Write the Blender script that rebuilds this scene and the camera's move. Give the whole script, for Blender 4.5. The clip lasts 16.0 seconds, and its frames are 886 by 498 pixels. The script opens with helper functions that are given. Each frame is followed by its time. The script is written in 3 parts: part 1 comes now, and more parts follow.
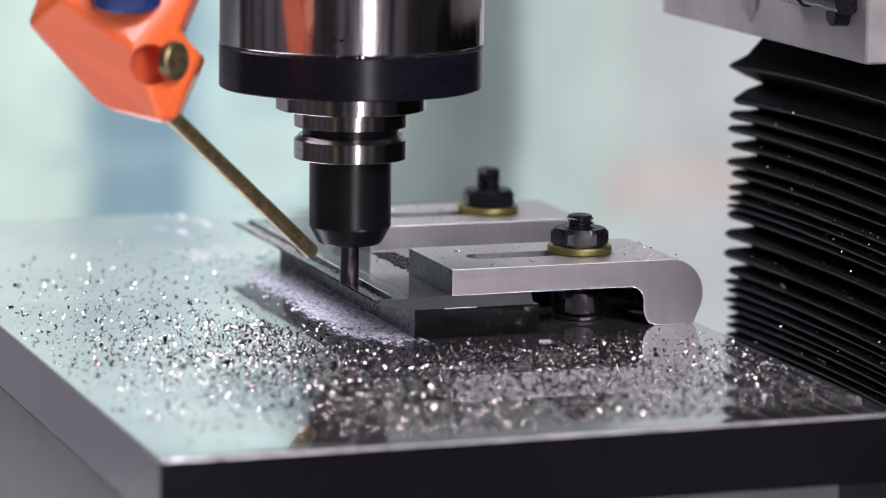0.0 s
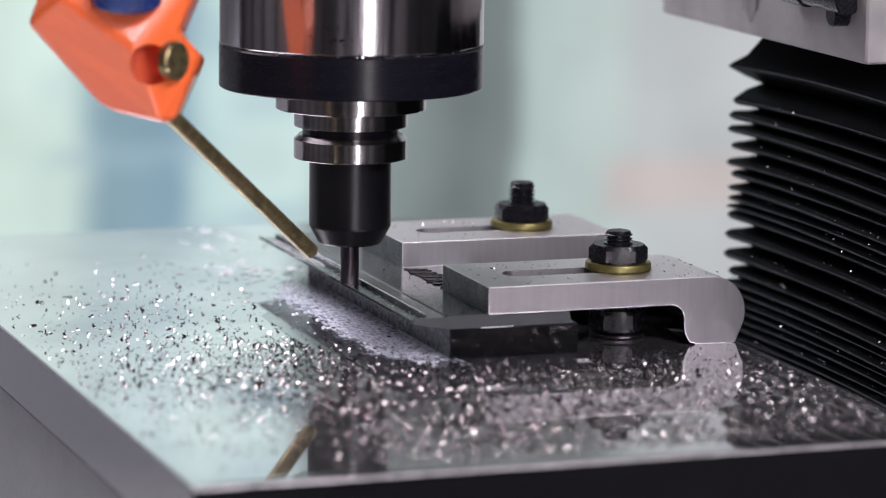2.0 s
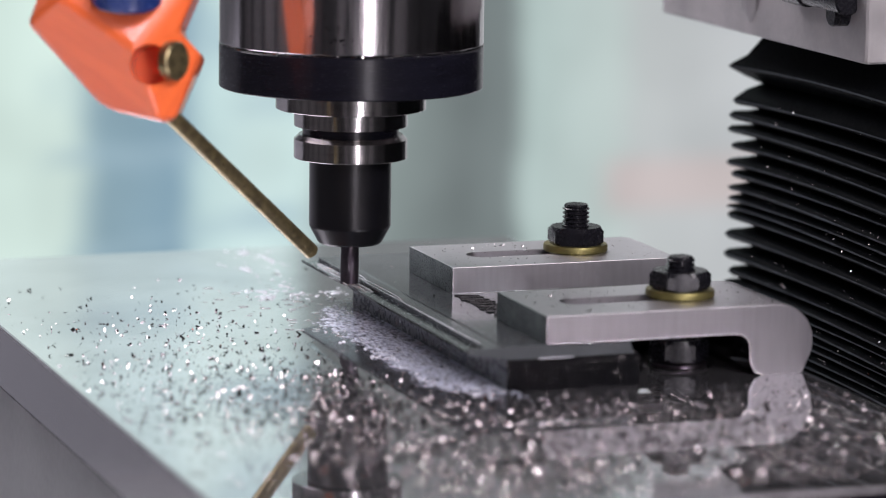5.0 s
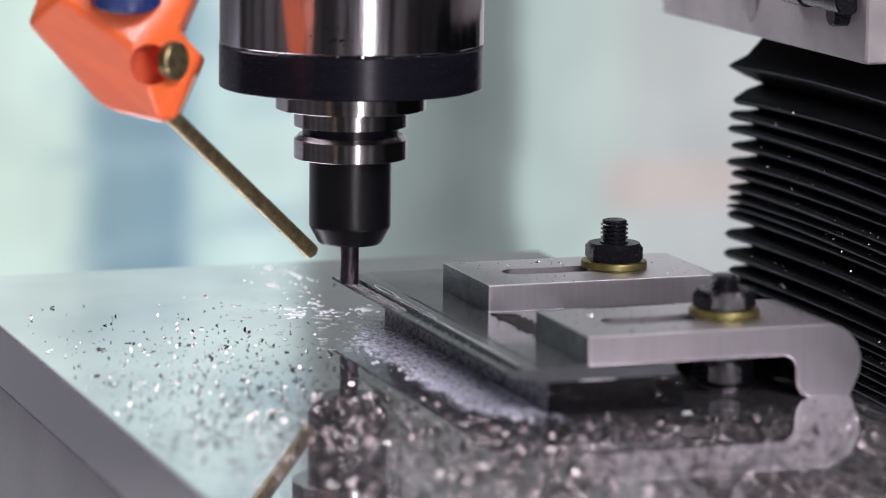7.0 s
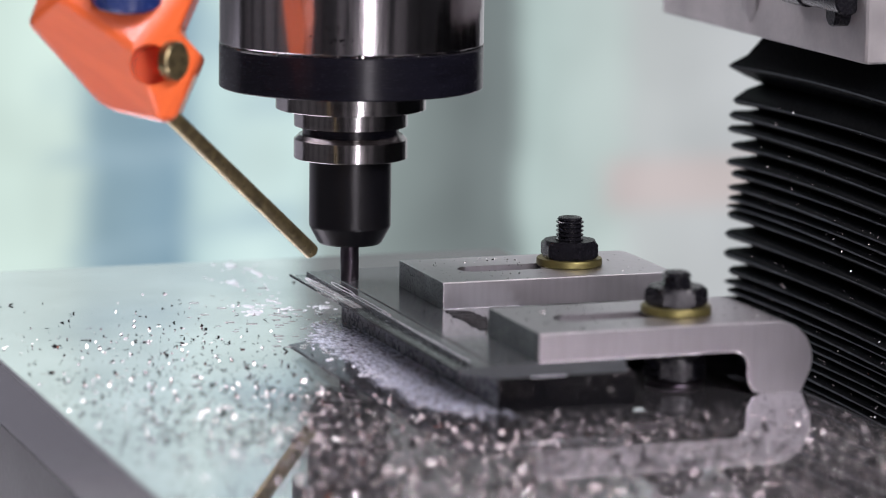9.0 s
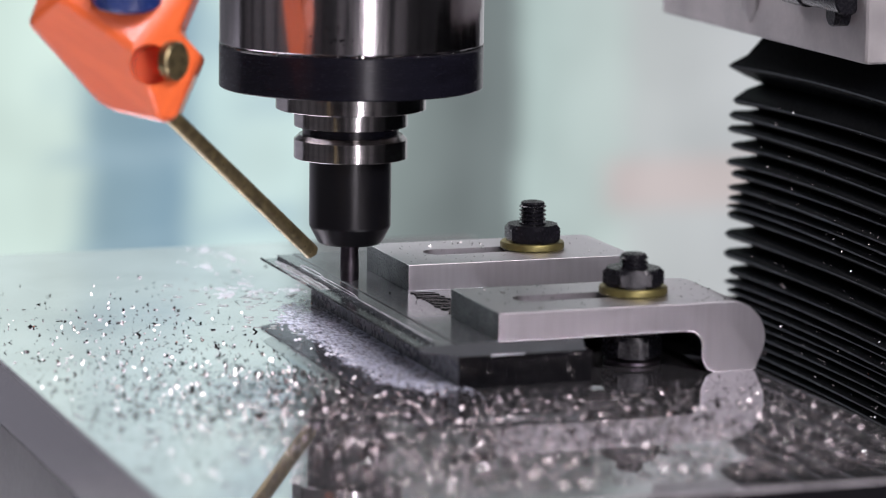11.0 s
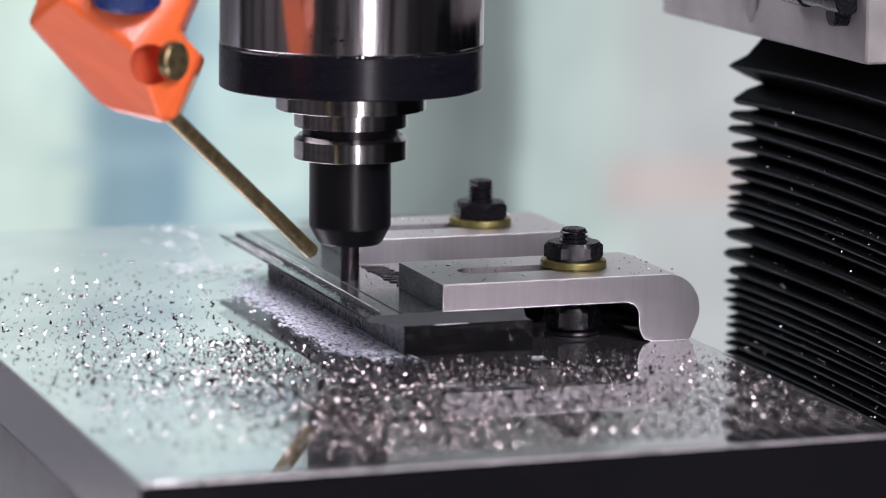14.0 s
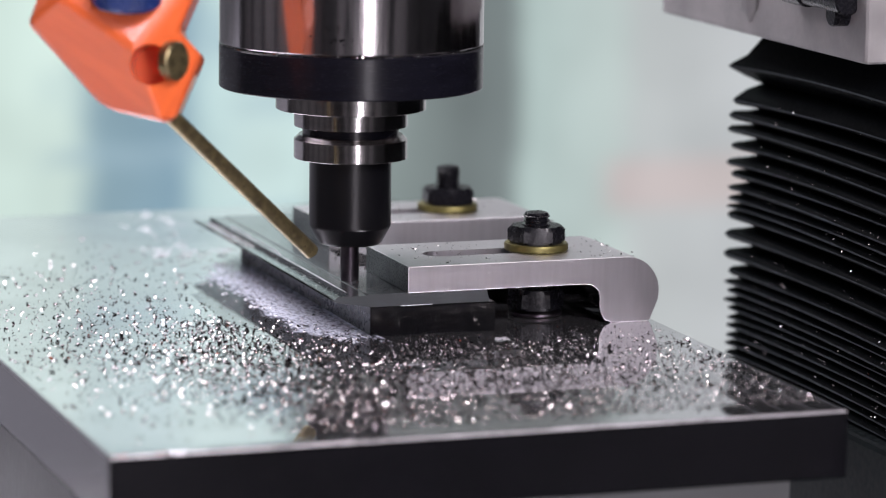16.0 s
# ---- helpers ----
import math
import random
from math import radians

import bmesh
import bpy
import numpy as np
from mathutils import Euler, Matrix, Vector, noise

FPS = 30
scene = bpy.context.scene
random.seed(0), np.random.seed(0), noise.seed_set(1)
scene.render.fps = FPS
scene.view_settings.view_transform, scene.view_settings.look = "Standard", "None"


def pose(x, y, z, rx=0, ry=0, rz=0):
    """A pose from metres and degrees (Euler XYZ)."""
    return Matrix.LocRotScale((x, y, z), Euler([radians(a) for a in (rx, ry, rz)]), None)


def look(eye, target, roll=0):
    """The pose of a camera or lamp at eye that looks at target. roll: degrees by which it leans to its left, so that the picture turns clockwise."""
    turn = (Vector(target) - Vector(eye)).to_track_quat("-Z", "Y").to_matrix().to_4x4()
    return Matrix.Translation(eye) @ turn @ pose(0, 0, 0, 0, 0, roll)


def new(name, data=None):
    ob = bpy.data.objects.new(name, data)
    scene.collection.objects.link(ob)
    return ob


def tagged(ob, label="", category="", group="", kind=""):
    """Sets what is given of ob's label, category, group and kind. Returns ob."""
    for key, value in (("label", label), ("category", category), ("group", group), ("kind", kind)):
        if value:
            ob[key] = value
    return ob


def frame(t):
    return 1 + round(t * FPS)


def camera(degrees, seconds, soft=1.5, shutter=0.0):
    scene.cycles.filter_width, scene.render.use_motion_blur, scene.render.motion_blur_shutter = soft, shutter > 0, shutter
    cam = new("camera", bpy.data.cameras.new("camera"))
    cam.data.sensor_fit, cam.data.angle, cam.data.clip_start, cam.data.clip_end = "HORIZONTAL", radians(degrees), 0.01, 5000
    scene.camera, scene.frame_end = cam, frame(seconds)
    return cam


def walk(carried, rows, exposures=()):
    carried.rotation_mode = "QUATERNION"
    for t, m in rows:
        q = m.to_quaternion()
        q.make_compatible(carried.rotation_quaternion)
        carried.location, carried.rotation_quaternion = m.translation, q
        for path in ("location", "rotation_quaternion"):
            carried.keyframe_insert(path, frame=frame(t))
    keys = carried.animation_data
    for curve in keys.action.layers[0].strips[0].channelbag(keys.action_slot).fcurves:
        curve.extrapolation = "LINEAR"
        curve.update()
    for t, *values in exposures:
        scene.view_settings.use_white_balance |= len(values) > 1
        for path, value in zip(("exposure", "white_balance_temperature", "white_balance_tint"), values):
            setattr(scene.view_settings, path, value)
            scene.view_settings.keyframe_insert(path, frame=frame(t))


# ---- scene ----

# World: metres, origin on the tool axis at the height of the fixture plate's top face.
# x: across the feed (towards the column), y: along the feed (away from the camera).

# ---- camera ----
cam = camera(13.956, 16.0, soft=1.1)
EYE = Vector((-0.3601, -1.1170, 0.2200))
YAW, PITCH = radians(19.366), radians(9.493)
AIM = EYE + Vector((math.sin(YAW) * math.cos(PITCH), math.cos(YAW) * math.cos(PITCH), -math.sin(PITCH)))
walk(cam, [(0.0, look(EYE, AIM, 0.72)), (16.0, look(EYE, AIM, 0.72))], exposures=[(0.0, 0.0), (16.0, 0.0)])
cam.data.dof.use_dof = True
cam.data.dof.focus_distance = 1.178
cam.data.dof.aperture_fstop = 8.8
cam.data.dof.aperture_blades = 0

# ---- light ----
world = bpy.data.worlds.new("world")
world.use_nodes = True
world.node_tree.nodes["Background"].inputs["Color"].default_value = (0.75, 0.85, 0.9, 1)
world.node_tree.nodes["Background"].inputs["Strength"].default_value = 0.05
scene.world = world


def area_lamp(name, eye, target, w, h, watts, colour):
    data = bpy.data.lights.new(name, "AREA")
    data.shape, data.size, data.size_y, data.energy, data.color = "RECTANGLE", w, h, watts, colour
    ob = new(name, data)
    ob.matrix_basis = look(eye, target)
    return ob


area_lamp("tube_lamp", (-0.075, -1.45, 0.38), (0.0, 0.0, 0.05), 0.115, 1.30, 9.5, (0.99, 0.91, 1.0))
area_lamp("ceiling_lamp", (-0.30, 0.75, 1.15), (0.0, 0.0, 0.0), 1.2, 0.9, 29.0, (0.98, 0.92, 1.0))
area_lamp("work_lamp", (0.40, -1.35, 1.05), (-0.02, -0.05, 0.05), 0.5, 0.35, 20.0, (1.0, 0.92, 0.98))


# ---- materials ----
def material(name, base, rough=0.5, metal=0.0, second=None, scale=60.0, rough_var=0.1, bump=0.0, bump_scale=400.0,
             stretch=(1, 1, 1), ior=1.5, coat=0.0, spec=0.5):
    """A surface whose colour, gloss and relief vary at two scales."""
    m = bpy.data.materials.new(name)
    m.use_nodes = True
    nt = m.node_tree
    b = nt.nodes["Principled BSDF"]
    b.inputs["Metallic"].default_value = metal
    b.inputs["IOR"].default_value = ior
    b.inputs["Coat Weight"].default_value = coat
    b.inputs["Coat Roughness"].default_value = 0.25
    b.inputs["Specular IOR Level"].default_value = spec
    tc = nt.nodes.new("ShaderNodeTexCoord")
    mp = nt.nodes.new("ShaderNodeMapping")
    mp.inputs["Scale"].default_value = stretch
    nt.links.new(tc.outputs["Object"], mp.inputs["Vector"])
    big = nt.nodes.new("ShaderNodeTexNoise")
    big.inputs["Scale"].default_value, big.inputs["Detail"].default_value = scale, 4
    fine = nt.nodes.new("ShaderNodeTexNoise")
    fine.inputs["Scale"].default_value, fine.inputs["Detail"].default_value = bump_scale, 5
    nt.links.new(mp.outputs["Vector"], big.inputs["Vector"])
    nt.links.new(mp.outputs["Vector"], fine.inputs["Vector"])
    mix = nt.nodes.new("ShaderNodeMix")
    mix.data_type = "RGBA"
    second = second or tuple(c * 0.75 for c in base)
    mix.inputs["A"].default_value, mix.inputs["B"].default_value = (*base, 1), (*second, 1)
    ramp = nt.nodes.new("ShaderNodeMapRange")
    ramp.inputs["From Min"].default_value, ramp.inputs["From Max"].default_value = 0.35, 0.7
    nt.links.new(big.outputs["Fac"], ramp.inputs["Value"])
    nt.links.new(ramp.outputs["Result"], mix.inputs["Factor"])
    nt.links.new(mix.outputs["Result"], b.inputs["Base Color"])
    rr = nt.nodes.new("ShaderNodeMapRange")
    rr.inputs["From Min"].default_value, rr.inputs["From Max"].default_value = 0.3, 0.7
    rr.inputs["To Min"].default_value, rr.inputs["To Max"].default_value = max(0.02, rough - rough_var), rough + rough_var
    nt.links.new(fine.outputs["Fac"], rr.inputs["Value"])
    nt.links.new(rr.outputs["Result"], b.inputs["Roughness"])
    if bump:
        bp = nt.nodes.new("ShaderNodeBump")
        bp.inputs["Strength"].default_value, bp.inputs["Distance"].default_value = bump, 0.0005
        nt.links.new(fine.outputs["Fac"], bp.inputs["Height"])
        nt.links.new(bp.outputs["Normal"], b.inputs["Normal"])
    return m


PLATE_TOP = material("ground_plate_face", (0.575, 0.57, 0.60), 0.025, 0.945, (0.69, 0.685, 0.715), 26, 0.012, 0.003, 130)
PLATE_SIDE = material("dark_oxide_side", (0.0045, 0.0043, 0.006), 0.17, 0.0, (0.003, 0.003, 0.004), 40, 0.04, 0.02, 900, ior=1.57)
PLATE_EDGE = material("worn_edge", (0.60, 0.58, 0.60), 0.35, 1.0, (0.36, 0.35, 0.36), 120, 0.1)
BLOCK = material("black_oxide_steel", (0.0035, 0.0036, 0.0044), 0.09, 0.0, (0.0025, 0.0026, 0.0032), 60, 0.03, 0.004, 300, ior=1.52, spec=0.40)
BLOCK_FLANK = material("lit_block_flank", (0.078, 0.088, 0.104), 0.28, 0.0, (0.052, 0.058, 0.069), 45, 0.08, 0.02, 600)
SHEET = material("dark_glossy_bar", (0.245, 0.265, 0.278), 0.15, 0.7, (0.175, 0.19, 0.20), 50, 0.06, 0.03, 600)
CUT = material("fresh_cut_steel", (0.45, 0.47, 0.48), 0.2, 1.0, (0.3, 0.32, 0.33), 200, 0.1, 0.1, 900)
CLAMP = material("ground_clamp_steel", (0.66, 0.64, 0.665), 0.34, 1.0, (0.61, 0.59, 0.612), 520, 0.04, 0.04, 2600, (1, 0.6, 0.10))
SPINDLE = material("turned_steel", (0.56, 0.53, 0.54), 0.14, 1.0, (0.40, 0.375, 0.38), 60, 0.05, 0.012, 700, (1, 1, 0.06))
HOLDER = material("holder_steel", (0.40, 0.38, 0.375), 0.17, 1.0, (0.31, 0.295, 0.295), 60, 0.03, 0.006, 400, (1, 1, 12))
BLACK = material("black_nose_ring", (0.007, 0.007, 0.0115), 0.24, 0.0, (0.005, 0.005, 0.008), 60, 0.05, 0.01, 500, (1, 1, 8), ior=1.42, spec=0.28)
CHUCK = material("black_chuck", (0.0045, 0.0045, 0.006), 0.3, 0.0, (0.0035, 0.0035, 0.0045), 80, 0.02, ior=1.42, spec=0.42)
CARBIDE = material("carbide", (0.06, 0.05, 0.062), 0.4, 1.0, (0.1, 0.09, 0.1), 200, 0.08)
NUT = material("black_nut", (0.008, 0.008, 0.0105), 0.27, 0.0, (0.010, 0.010, 0.013), 120, 0.04, 0.02, 900, spec=0.32)
BRASS = material("aged_brass", (0.27, 0.22, 0.11), 0.38, 0.8, (0.12, 0.10, 0.055), 320, 0.14, 0.10, 1200)
ZINC = material("yellow_zinc", (0.21, 0.185, 0.065), 0.42, 0.75, (0.13, 0.115, 0.045), 200, 0.1, 0.05, 900)
ORANGE = material("orange_print", (0.95, 0.17, 0.04), 0.4, 0.0, (0.85, 0.14, 0.035), 40, 0.08, 0.12, 220, (1, 1, 9), coat=0.9)
ORANGE.node_tree.nodes["Principled BSDF"].inputs["Coat Roughness"].default_value = 0.1
BLUE = material("blue_hose", (0.02, 0.05, 0.22), 0.25, 0.0, (0.015, 0.03, 0.12), 60)
RUBBER = material("black_bellows", (0.0026, 0.0032, 0.0038), 0.42, 0.0, (0.0040, 0.0048, 0.0055), 90, 0.1, 0.1, 900, ior=1.055)
PLEAT_EDGE = material("bellows_pleat_edge", (0.065, 0.076, 0.086), 0.5, 0.0, (0.035, 0.041, 0.047), 220, 0.1, 0.1, 900, ior=1.2)
CASTING = material("grey_painted_casting", (0.40, 0.385, 0.385), 0.42, 0.0, (0.27, 0.262, 0.262), 45, 0.1, 0.2, 420)
DARKBOX = material("dark_cover", (0.014, 0.018, 0.019), 0.4, 0.0, (0.010, 0.012, 0.013), 30, ior=1.12)
ALU = material("table_paint", (0.225, 0.23, 0.233), 0.55, 0.0, (0.17, 0.175, 0.178), 14, 0.04)
TRAY = material("tray_paint", (0.88, 0.87, 0.90), 0.5, 0.0, (0.74, 0.74, 0.77), 5, 0.02, 0.0, 30, (2, 0.8, 1))
ROOM = material("room_paint", (0.16, 0.16, 0.17), 0.8, 0.0, (0.08, 0.085, 0.09), 2)
CHIP = material("aluminium_chip", (0.89, 0.82, 0.81), 0.09, 1.0, (0.10, 0.090, 0.094), 500, 0.05)


def vary_pieces(m, lo, hi):
    """Each shaving has its own tint, from bright metal to dark oxide."""
    nt = m.node_tree
    geo = nt.nodes.new("ShaderNodeNewGeometry")
    ramp = next(n for n in nt.nodes if n.bl_idname == "ShaderNodeMapRange")
    ramp.inputs["From Min"].default_value, ramp.inputs["From Max"].default_value = lo, hi
    nt.links.new(geo.outputs["Random Per Island"], ramp.inputs["Value"])


vary_pieces(CHIP, -0.02, 0.58)
GLINT = material("bright_chip", (0.92, 0.85, 0.82), 0.04, 1.0, (0.45, 0.40, 0.39), 500, 0.02)
vary_pieces(GLINT, 0.4, 1.0)
# left-facing clamp ends: the dim greenish reflection is put into the colour
CLAMP_END = material("dimmed_clamp_end", (0.36, 0.40, 0.385), 0.3, 1.0, (0.22, 0.25, 0.24), 160, 0.08, 0.15, 1500)
FOAM = material("coolant_froth", (0.80, 0.84, 0.97), 0.28, 0.0, (0.56, 0.59, 0.71), 900, 0.1, 0.3, 1100, (0.7, 0.35, 1))

def film_cover(m, most):
    """The plate shows through where the film is thin and between its scallops."""
    nt = m.node_tree
    th = nt.nodes.new("ShaderNodeAttribute")
    th.attribute_name = "thickness"
    tc = nt.nodes.new("ShaderNodeTexCoord")
    mp = nt.nodes.new("ShaderNodeMapping")
    mp.inputs["Scale"].default_value = (1, 0.42, 1)
    nt.links.new(tc.outputs["Object"], mp.inputs["Vector"])
    ns = nt.nodes.new("ShaderNodeTexNoise")
    ns.inputs["Scale"].default_value, ns.inputs["Detail"].default_value = 620, 5
    nt.links.new(mp.outputs["Vector"], ns.inputs["Vector"])
    patch = nt.nodes.new("ShaderNodeTexNoise")
    patch.inputs["Scale"].default_value, patch.inputs["Detail"].default_value = 90, 3
    nt.links.new(mp.outputs["Vector"], patch.inputs["Vector"])
    total = None
    for source, gain, shift in ((ns.outputs["Fac"], 4.0, -2.0), (patch.outputs["Fac"], 2.0, -1.0), (th.outputs["Fac"], 1.7, -0.62)):
        step = nt.nodes.new("ShaderNodeMath")
        step.operation = "MULTIPLY_ADD"
        step.inputs[1].default_value, step.inputs[2].default_value = gain, shift
        nt.links.new(source, step.inputs[0])
        if total is not None:
            nt.links.new(total, step.inputs[2])
            lower = nt.nodes.new("ShaderNodeMath")
            lower.inputs[1].default_value = shift
            nt.links.new(step.outputs[0], lower.inputs[0])
            step = lower
        total = step.outputs[0]
    clip = nt.nodes.new("ShaderNodeClamp")
    nt.links.new(total, clip.inputs["Value"])
    thin = nt.nodes.new("ShaderNodeMath")
    thin.operation = "MULTIPLY"
    thin.inputs[1].default_value = most
    nt.links.new(clip.outputs["Result"], thin.inputs[0])
    nt.links.new(thin.outputs[0], nt.nodes["Principled BSDF"].inputs["Alpha"])


film_cover(FOAM, 0.9)
OIL = material("oil_film", (0.42, 0.42, 0.445), 0.05, 0.9, (0.34, 0.34, 0.365), 60, 0.03, 0.01, 200)
film_cover(OIL, 0.95)
FROTH = material("coolant_rim", (0.84, 0.84, 0.9), 0.1, 0.1, (0.6, 0.61, 0.67), 300, 0.05)
DROP = material("coolant_drop", (0.95, 0.96, 0.97), 0.04, 0.0, (0.9, 0.91, 0.92), 150, 0.02, ior=1.34)
DROP.node_tree.nodes["Principled BSDF"].inputs["Transmission Weight"].default_value = 0.7


# ---- mesh helpers ----
def link(name, bm, mats, parent=None, label="", smooth=None):
    me = bpy.data.meshes.new(name)
    bmesh.ops.recalc_face_normals(bm, faces=bm.faces)
    if smooth is not None:
        lim = radians(smooth)
        for f in bm.faces:
            f.smooth = True
        for e in bm.edges:
            if len(e.link_faces) == 2:
                turn, areas = e.calc_face_angle(0), sorted(f.calc_area() for f in e.link_faces)
                # broad flats keep their own normal beside narrow bevels
                if turn > lim or (turn > 0.02 and areas[1] > 4 * areas[0]):
                    e.smooth = False
    bm.to_mesh(me)
    bm.free()
    for m in (mats if isinstance(mats, (list, tuple)) else [mats]):
        me.materials.append(m)
    ob = new(name, me)
    ob.parent = parent
    if label:
        ob["label"] = label
    return ob


def part(name, bm, mats, parent, label="", smooth=35):
    return link(name, bm, mats, parent, label, smooth)


def empty(name, m, label, category, group=""):
    ob = new(name)
    ob.empty_display_size = 0.01
    ob.matrix_basis = m
    return tagged(ob, label, category, group)


def box(x0, x1, y0, y1, z0, z1, bevel=0.0, seg=2, bm=None):
    own = bmesh.new()
    bmesh.ops.create_cube(own, size=1)
    for v in own.verts:
        v.co = ((x0 + x1) / 2 + v.co.x * (x1 - x0), (y0 + y1) / 2 + v.co.y * (y1 - y0), (z0 + z1) / 2 + v.co.z * (z1 - z0))
    if bevel:
        bmesh.ops.bevel(own, geom=own.edges[:], offset=bevel, segments=seg, affect="EDGES", profile=0.6)
    if bm is None:
        return own
    tmp = bpy.data.meshes.new("tmp")
    own.to_mesh(tmp)
    own.free()
    bm.from_mesh(tmp)
    bpy.data.meshes.remove(tmp)
    return bm


def lathe(profile, n=96, closed=True):
    """Turns (radius, height) pairs about z."""
    bm = bmesh.new()
    rings = []
    for r, z in profile:
        if r < 1e-7:
            rings.append([bm.verts.new((0, 0, z))])
        else:
            rings.append([bm.verts.new((r * math.cos(2 * math.pi * i / n), r * math.sin(2 * math.pi * i / n), z)) for i in range(n)])
    for a, b in zip(rings, rings[1:]):
        for i in range(n):
            j = (i + 1) % n
            if len(a) == 1 and len(b) > 1:
                bm.faces.new((a[0], b[i], b[j]))
            elif len(b) == 1 and len(a) > 1:
                bm.faces.new((a[i], a[j], b[0]))
            elif len(a) > 1:
                bm.faces.new((a[i], a[j], b[j], b[i]))
    if closed:
        for ring in (rings[0], rings[-1]):
            if len(ring) > 1:
                bm.faces.new(ring)
    return bm


def prism(points, y0, y1, bevel=0.0, seg=2):
    """An outline in x and z, drawn out along y."""
    bm = bmesh.new()
    face = bm.faces.new([bm.verts.new((x, y0, z)) for x, z in points])
    out = bmesh.ops.extrude_face_region(bm, geom=[face])
    for v in out["geom"]:
        if isinstance(v, bmesh.types.BMVert):
            v.co.y = y1
    bmesh.ops.recalc_face_normals(bm, faces=bm.faces)
    if bevel:
        edges = [e for e in bm.edges if e.calc_face_angle(0) > radians(40)]
        bmesh.ops.bevel(bm, geom=edges, offset=bevel, segments=seg, affect="EDGES", profile=0.6)
    return bm


def cut(bm, tool):
    """bm less the solid tool."""
    a, b = bpy.data.meshes.new("a"), bpy.data.meshes.new("b")
    bm.to_mesh(a), tool.to_mesh(b)
    bm.free(), tool.free()
    oa, ob = new("a", a), new("b", b)
    mod = oa.modifiers.new("cut", "BOOLEAN")
    mod.operation, mod.object, mod.solver = "DIFFERENCE", ob, "EXACT"
    res = bpy.data.meshes.new_from_object(oa.evaluated_get(bpy.context.evaluated_depsgraph_get()))
    out = bmesh.new()
    out.from_mesh(res)
    for o in (oa, ob):
        bpy.data.objects.remove(o)
    for m in (a, b, res):
        bpy.data.meshes.remove(m)
    return out


def slot_cutter(x0, x1, y, r, z0, z1, n=16):
    bm = bmesh.new()
    pts = [(x1 + r * math.sin(math.pi * i / n), y + r * math.cos(math.pi * i / n)) for i in range(n + 1)]
    pts += [(x0 - r * math.sin(math.pi * i / n), y - r * math.cos(math.pi * i / n)) for i in range(n + 1)]
    face = bm.faces.new([bm.verts.new((px, py, z0)) for px, py in pts])
    out = bmesh.ops.extrude_face_region(bm, geom=[face])
    for v in out["geom"]:
        if isinstance(v, bmesh.types.BMVert):
            v.co.z = z1
    bmesh.ops.recalc_face_normals(bm, faces=bm.faces)
    return bm


def arc(cx, cz, r, a0, a1, n):
    return [(cx + r * math.cos(radians(a0 + (a1 - a0) * i / n)), cz + r * math.sin(radians(a0 + (a1 - a0) * i / n))) for i in range(n + 1)]


# ---- the room and the far wall ----
def build_room():
    def wall(name, x0, x1, y0, y1, z0, z1):
        tagged(link(name, box(x0, x1, y0, y1, z0, z1), ROOM), "dim grey painted workshop surface", "wall", kind="structure")
    wall("floor", -2.6, 2.6, -2.9, 2.0, -1.1, -1.0)
    wall("ceiling", -2.6, 2.6, -2.9, 2.0, 1.8, 1.9)
    wall("wall_north", -2.6, 2.6, 1.9, 2.0, -1.0, 1.8)
    # unseen pale panels on the west side, added to stripe the spindle's reflection
    bright = material("west_reflector_paint", (0.34, 0.33, 0.34), 0.5, 0.0, (0.26, 0.26, 0.27), 3)
    for k in range(7):
        y = -2.6 + 0.62 * k
        tagged(link("reflected_panel", box(-2.498, -2.46, y, y + 0.42, -0.99, 1.3, 0.004), bright), "unseen pale grey panel, added for stripes in reflections", "wall", kind="structure")
    wall("wall_south", -2.6, 2.6, -2.9, -2.8, -1.0, 1.8)
    # more unseen panels behind the camera, added for stripes in polished steel
    pale = material("south_reflector_paint", (0.62, 0.60, 0.62), 0.5, 0.0, (0.5, 0.49, 0.5), 3)
    rng = random.Random(2)
    x = -2.3
    while x < 2.2:
        w = rng.uniform(0.12, 0.42)
        if rng.random() < 0.55:
            tagged(link("reflected_panel", box(x, x + w, -2.798, -2.76, -0.99, 1.2, 0.004), pale), "unseen pale grey panel, added for stripes in reflections", "wall", kind="structure")
        x += w + rng.uniform(0.02, 0.2)
    wall("wall_east", 2.5, 2.6, -2.8, 1.9, -1.0, 1.8)
    wall("wall_west", -2.6, -2.5, -2.8, 1.9, -1.0, 1.8)
    # the panels glow by emission; their light is put into banded colour
    m = bpy.data.materials.new("self_lit_backdrop")
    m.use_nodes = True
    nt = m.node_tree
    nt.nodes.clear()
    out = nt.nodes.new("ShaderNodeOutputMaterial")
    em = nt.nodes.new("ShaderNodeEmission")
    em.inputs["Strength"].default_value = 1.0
    tc = nt.nodes.new("ShaderNodeTexCoord")
    sp = nt.nodes.new("ShaderNodeSeparateXYZ")
    nt.links.new(tc.outputs["Object"], sp.inputs["Vector"])
    mr = nt.nodes.new("ShaderNodeMapRange")
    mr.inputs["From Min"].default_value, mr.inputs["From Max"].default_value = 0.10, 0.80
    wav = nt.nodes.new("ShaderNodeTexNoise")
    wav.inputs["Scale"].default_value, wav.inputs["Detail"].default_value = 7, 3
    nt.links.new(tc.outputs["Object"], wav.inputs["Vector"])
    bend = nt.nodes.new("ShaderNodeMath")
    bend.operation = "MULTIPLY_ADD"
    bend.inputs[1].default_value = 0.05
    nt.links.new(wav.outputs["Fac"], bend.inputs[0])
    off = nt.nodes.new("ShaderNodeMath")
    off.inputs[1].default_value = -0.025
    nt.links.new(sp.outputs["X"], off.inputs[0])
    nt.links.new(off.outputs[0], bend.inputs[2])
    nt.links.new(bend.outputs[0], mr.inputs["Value"])
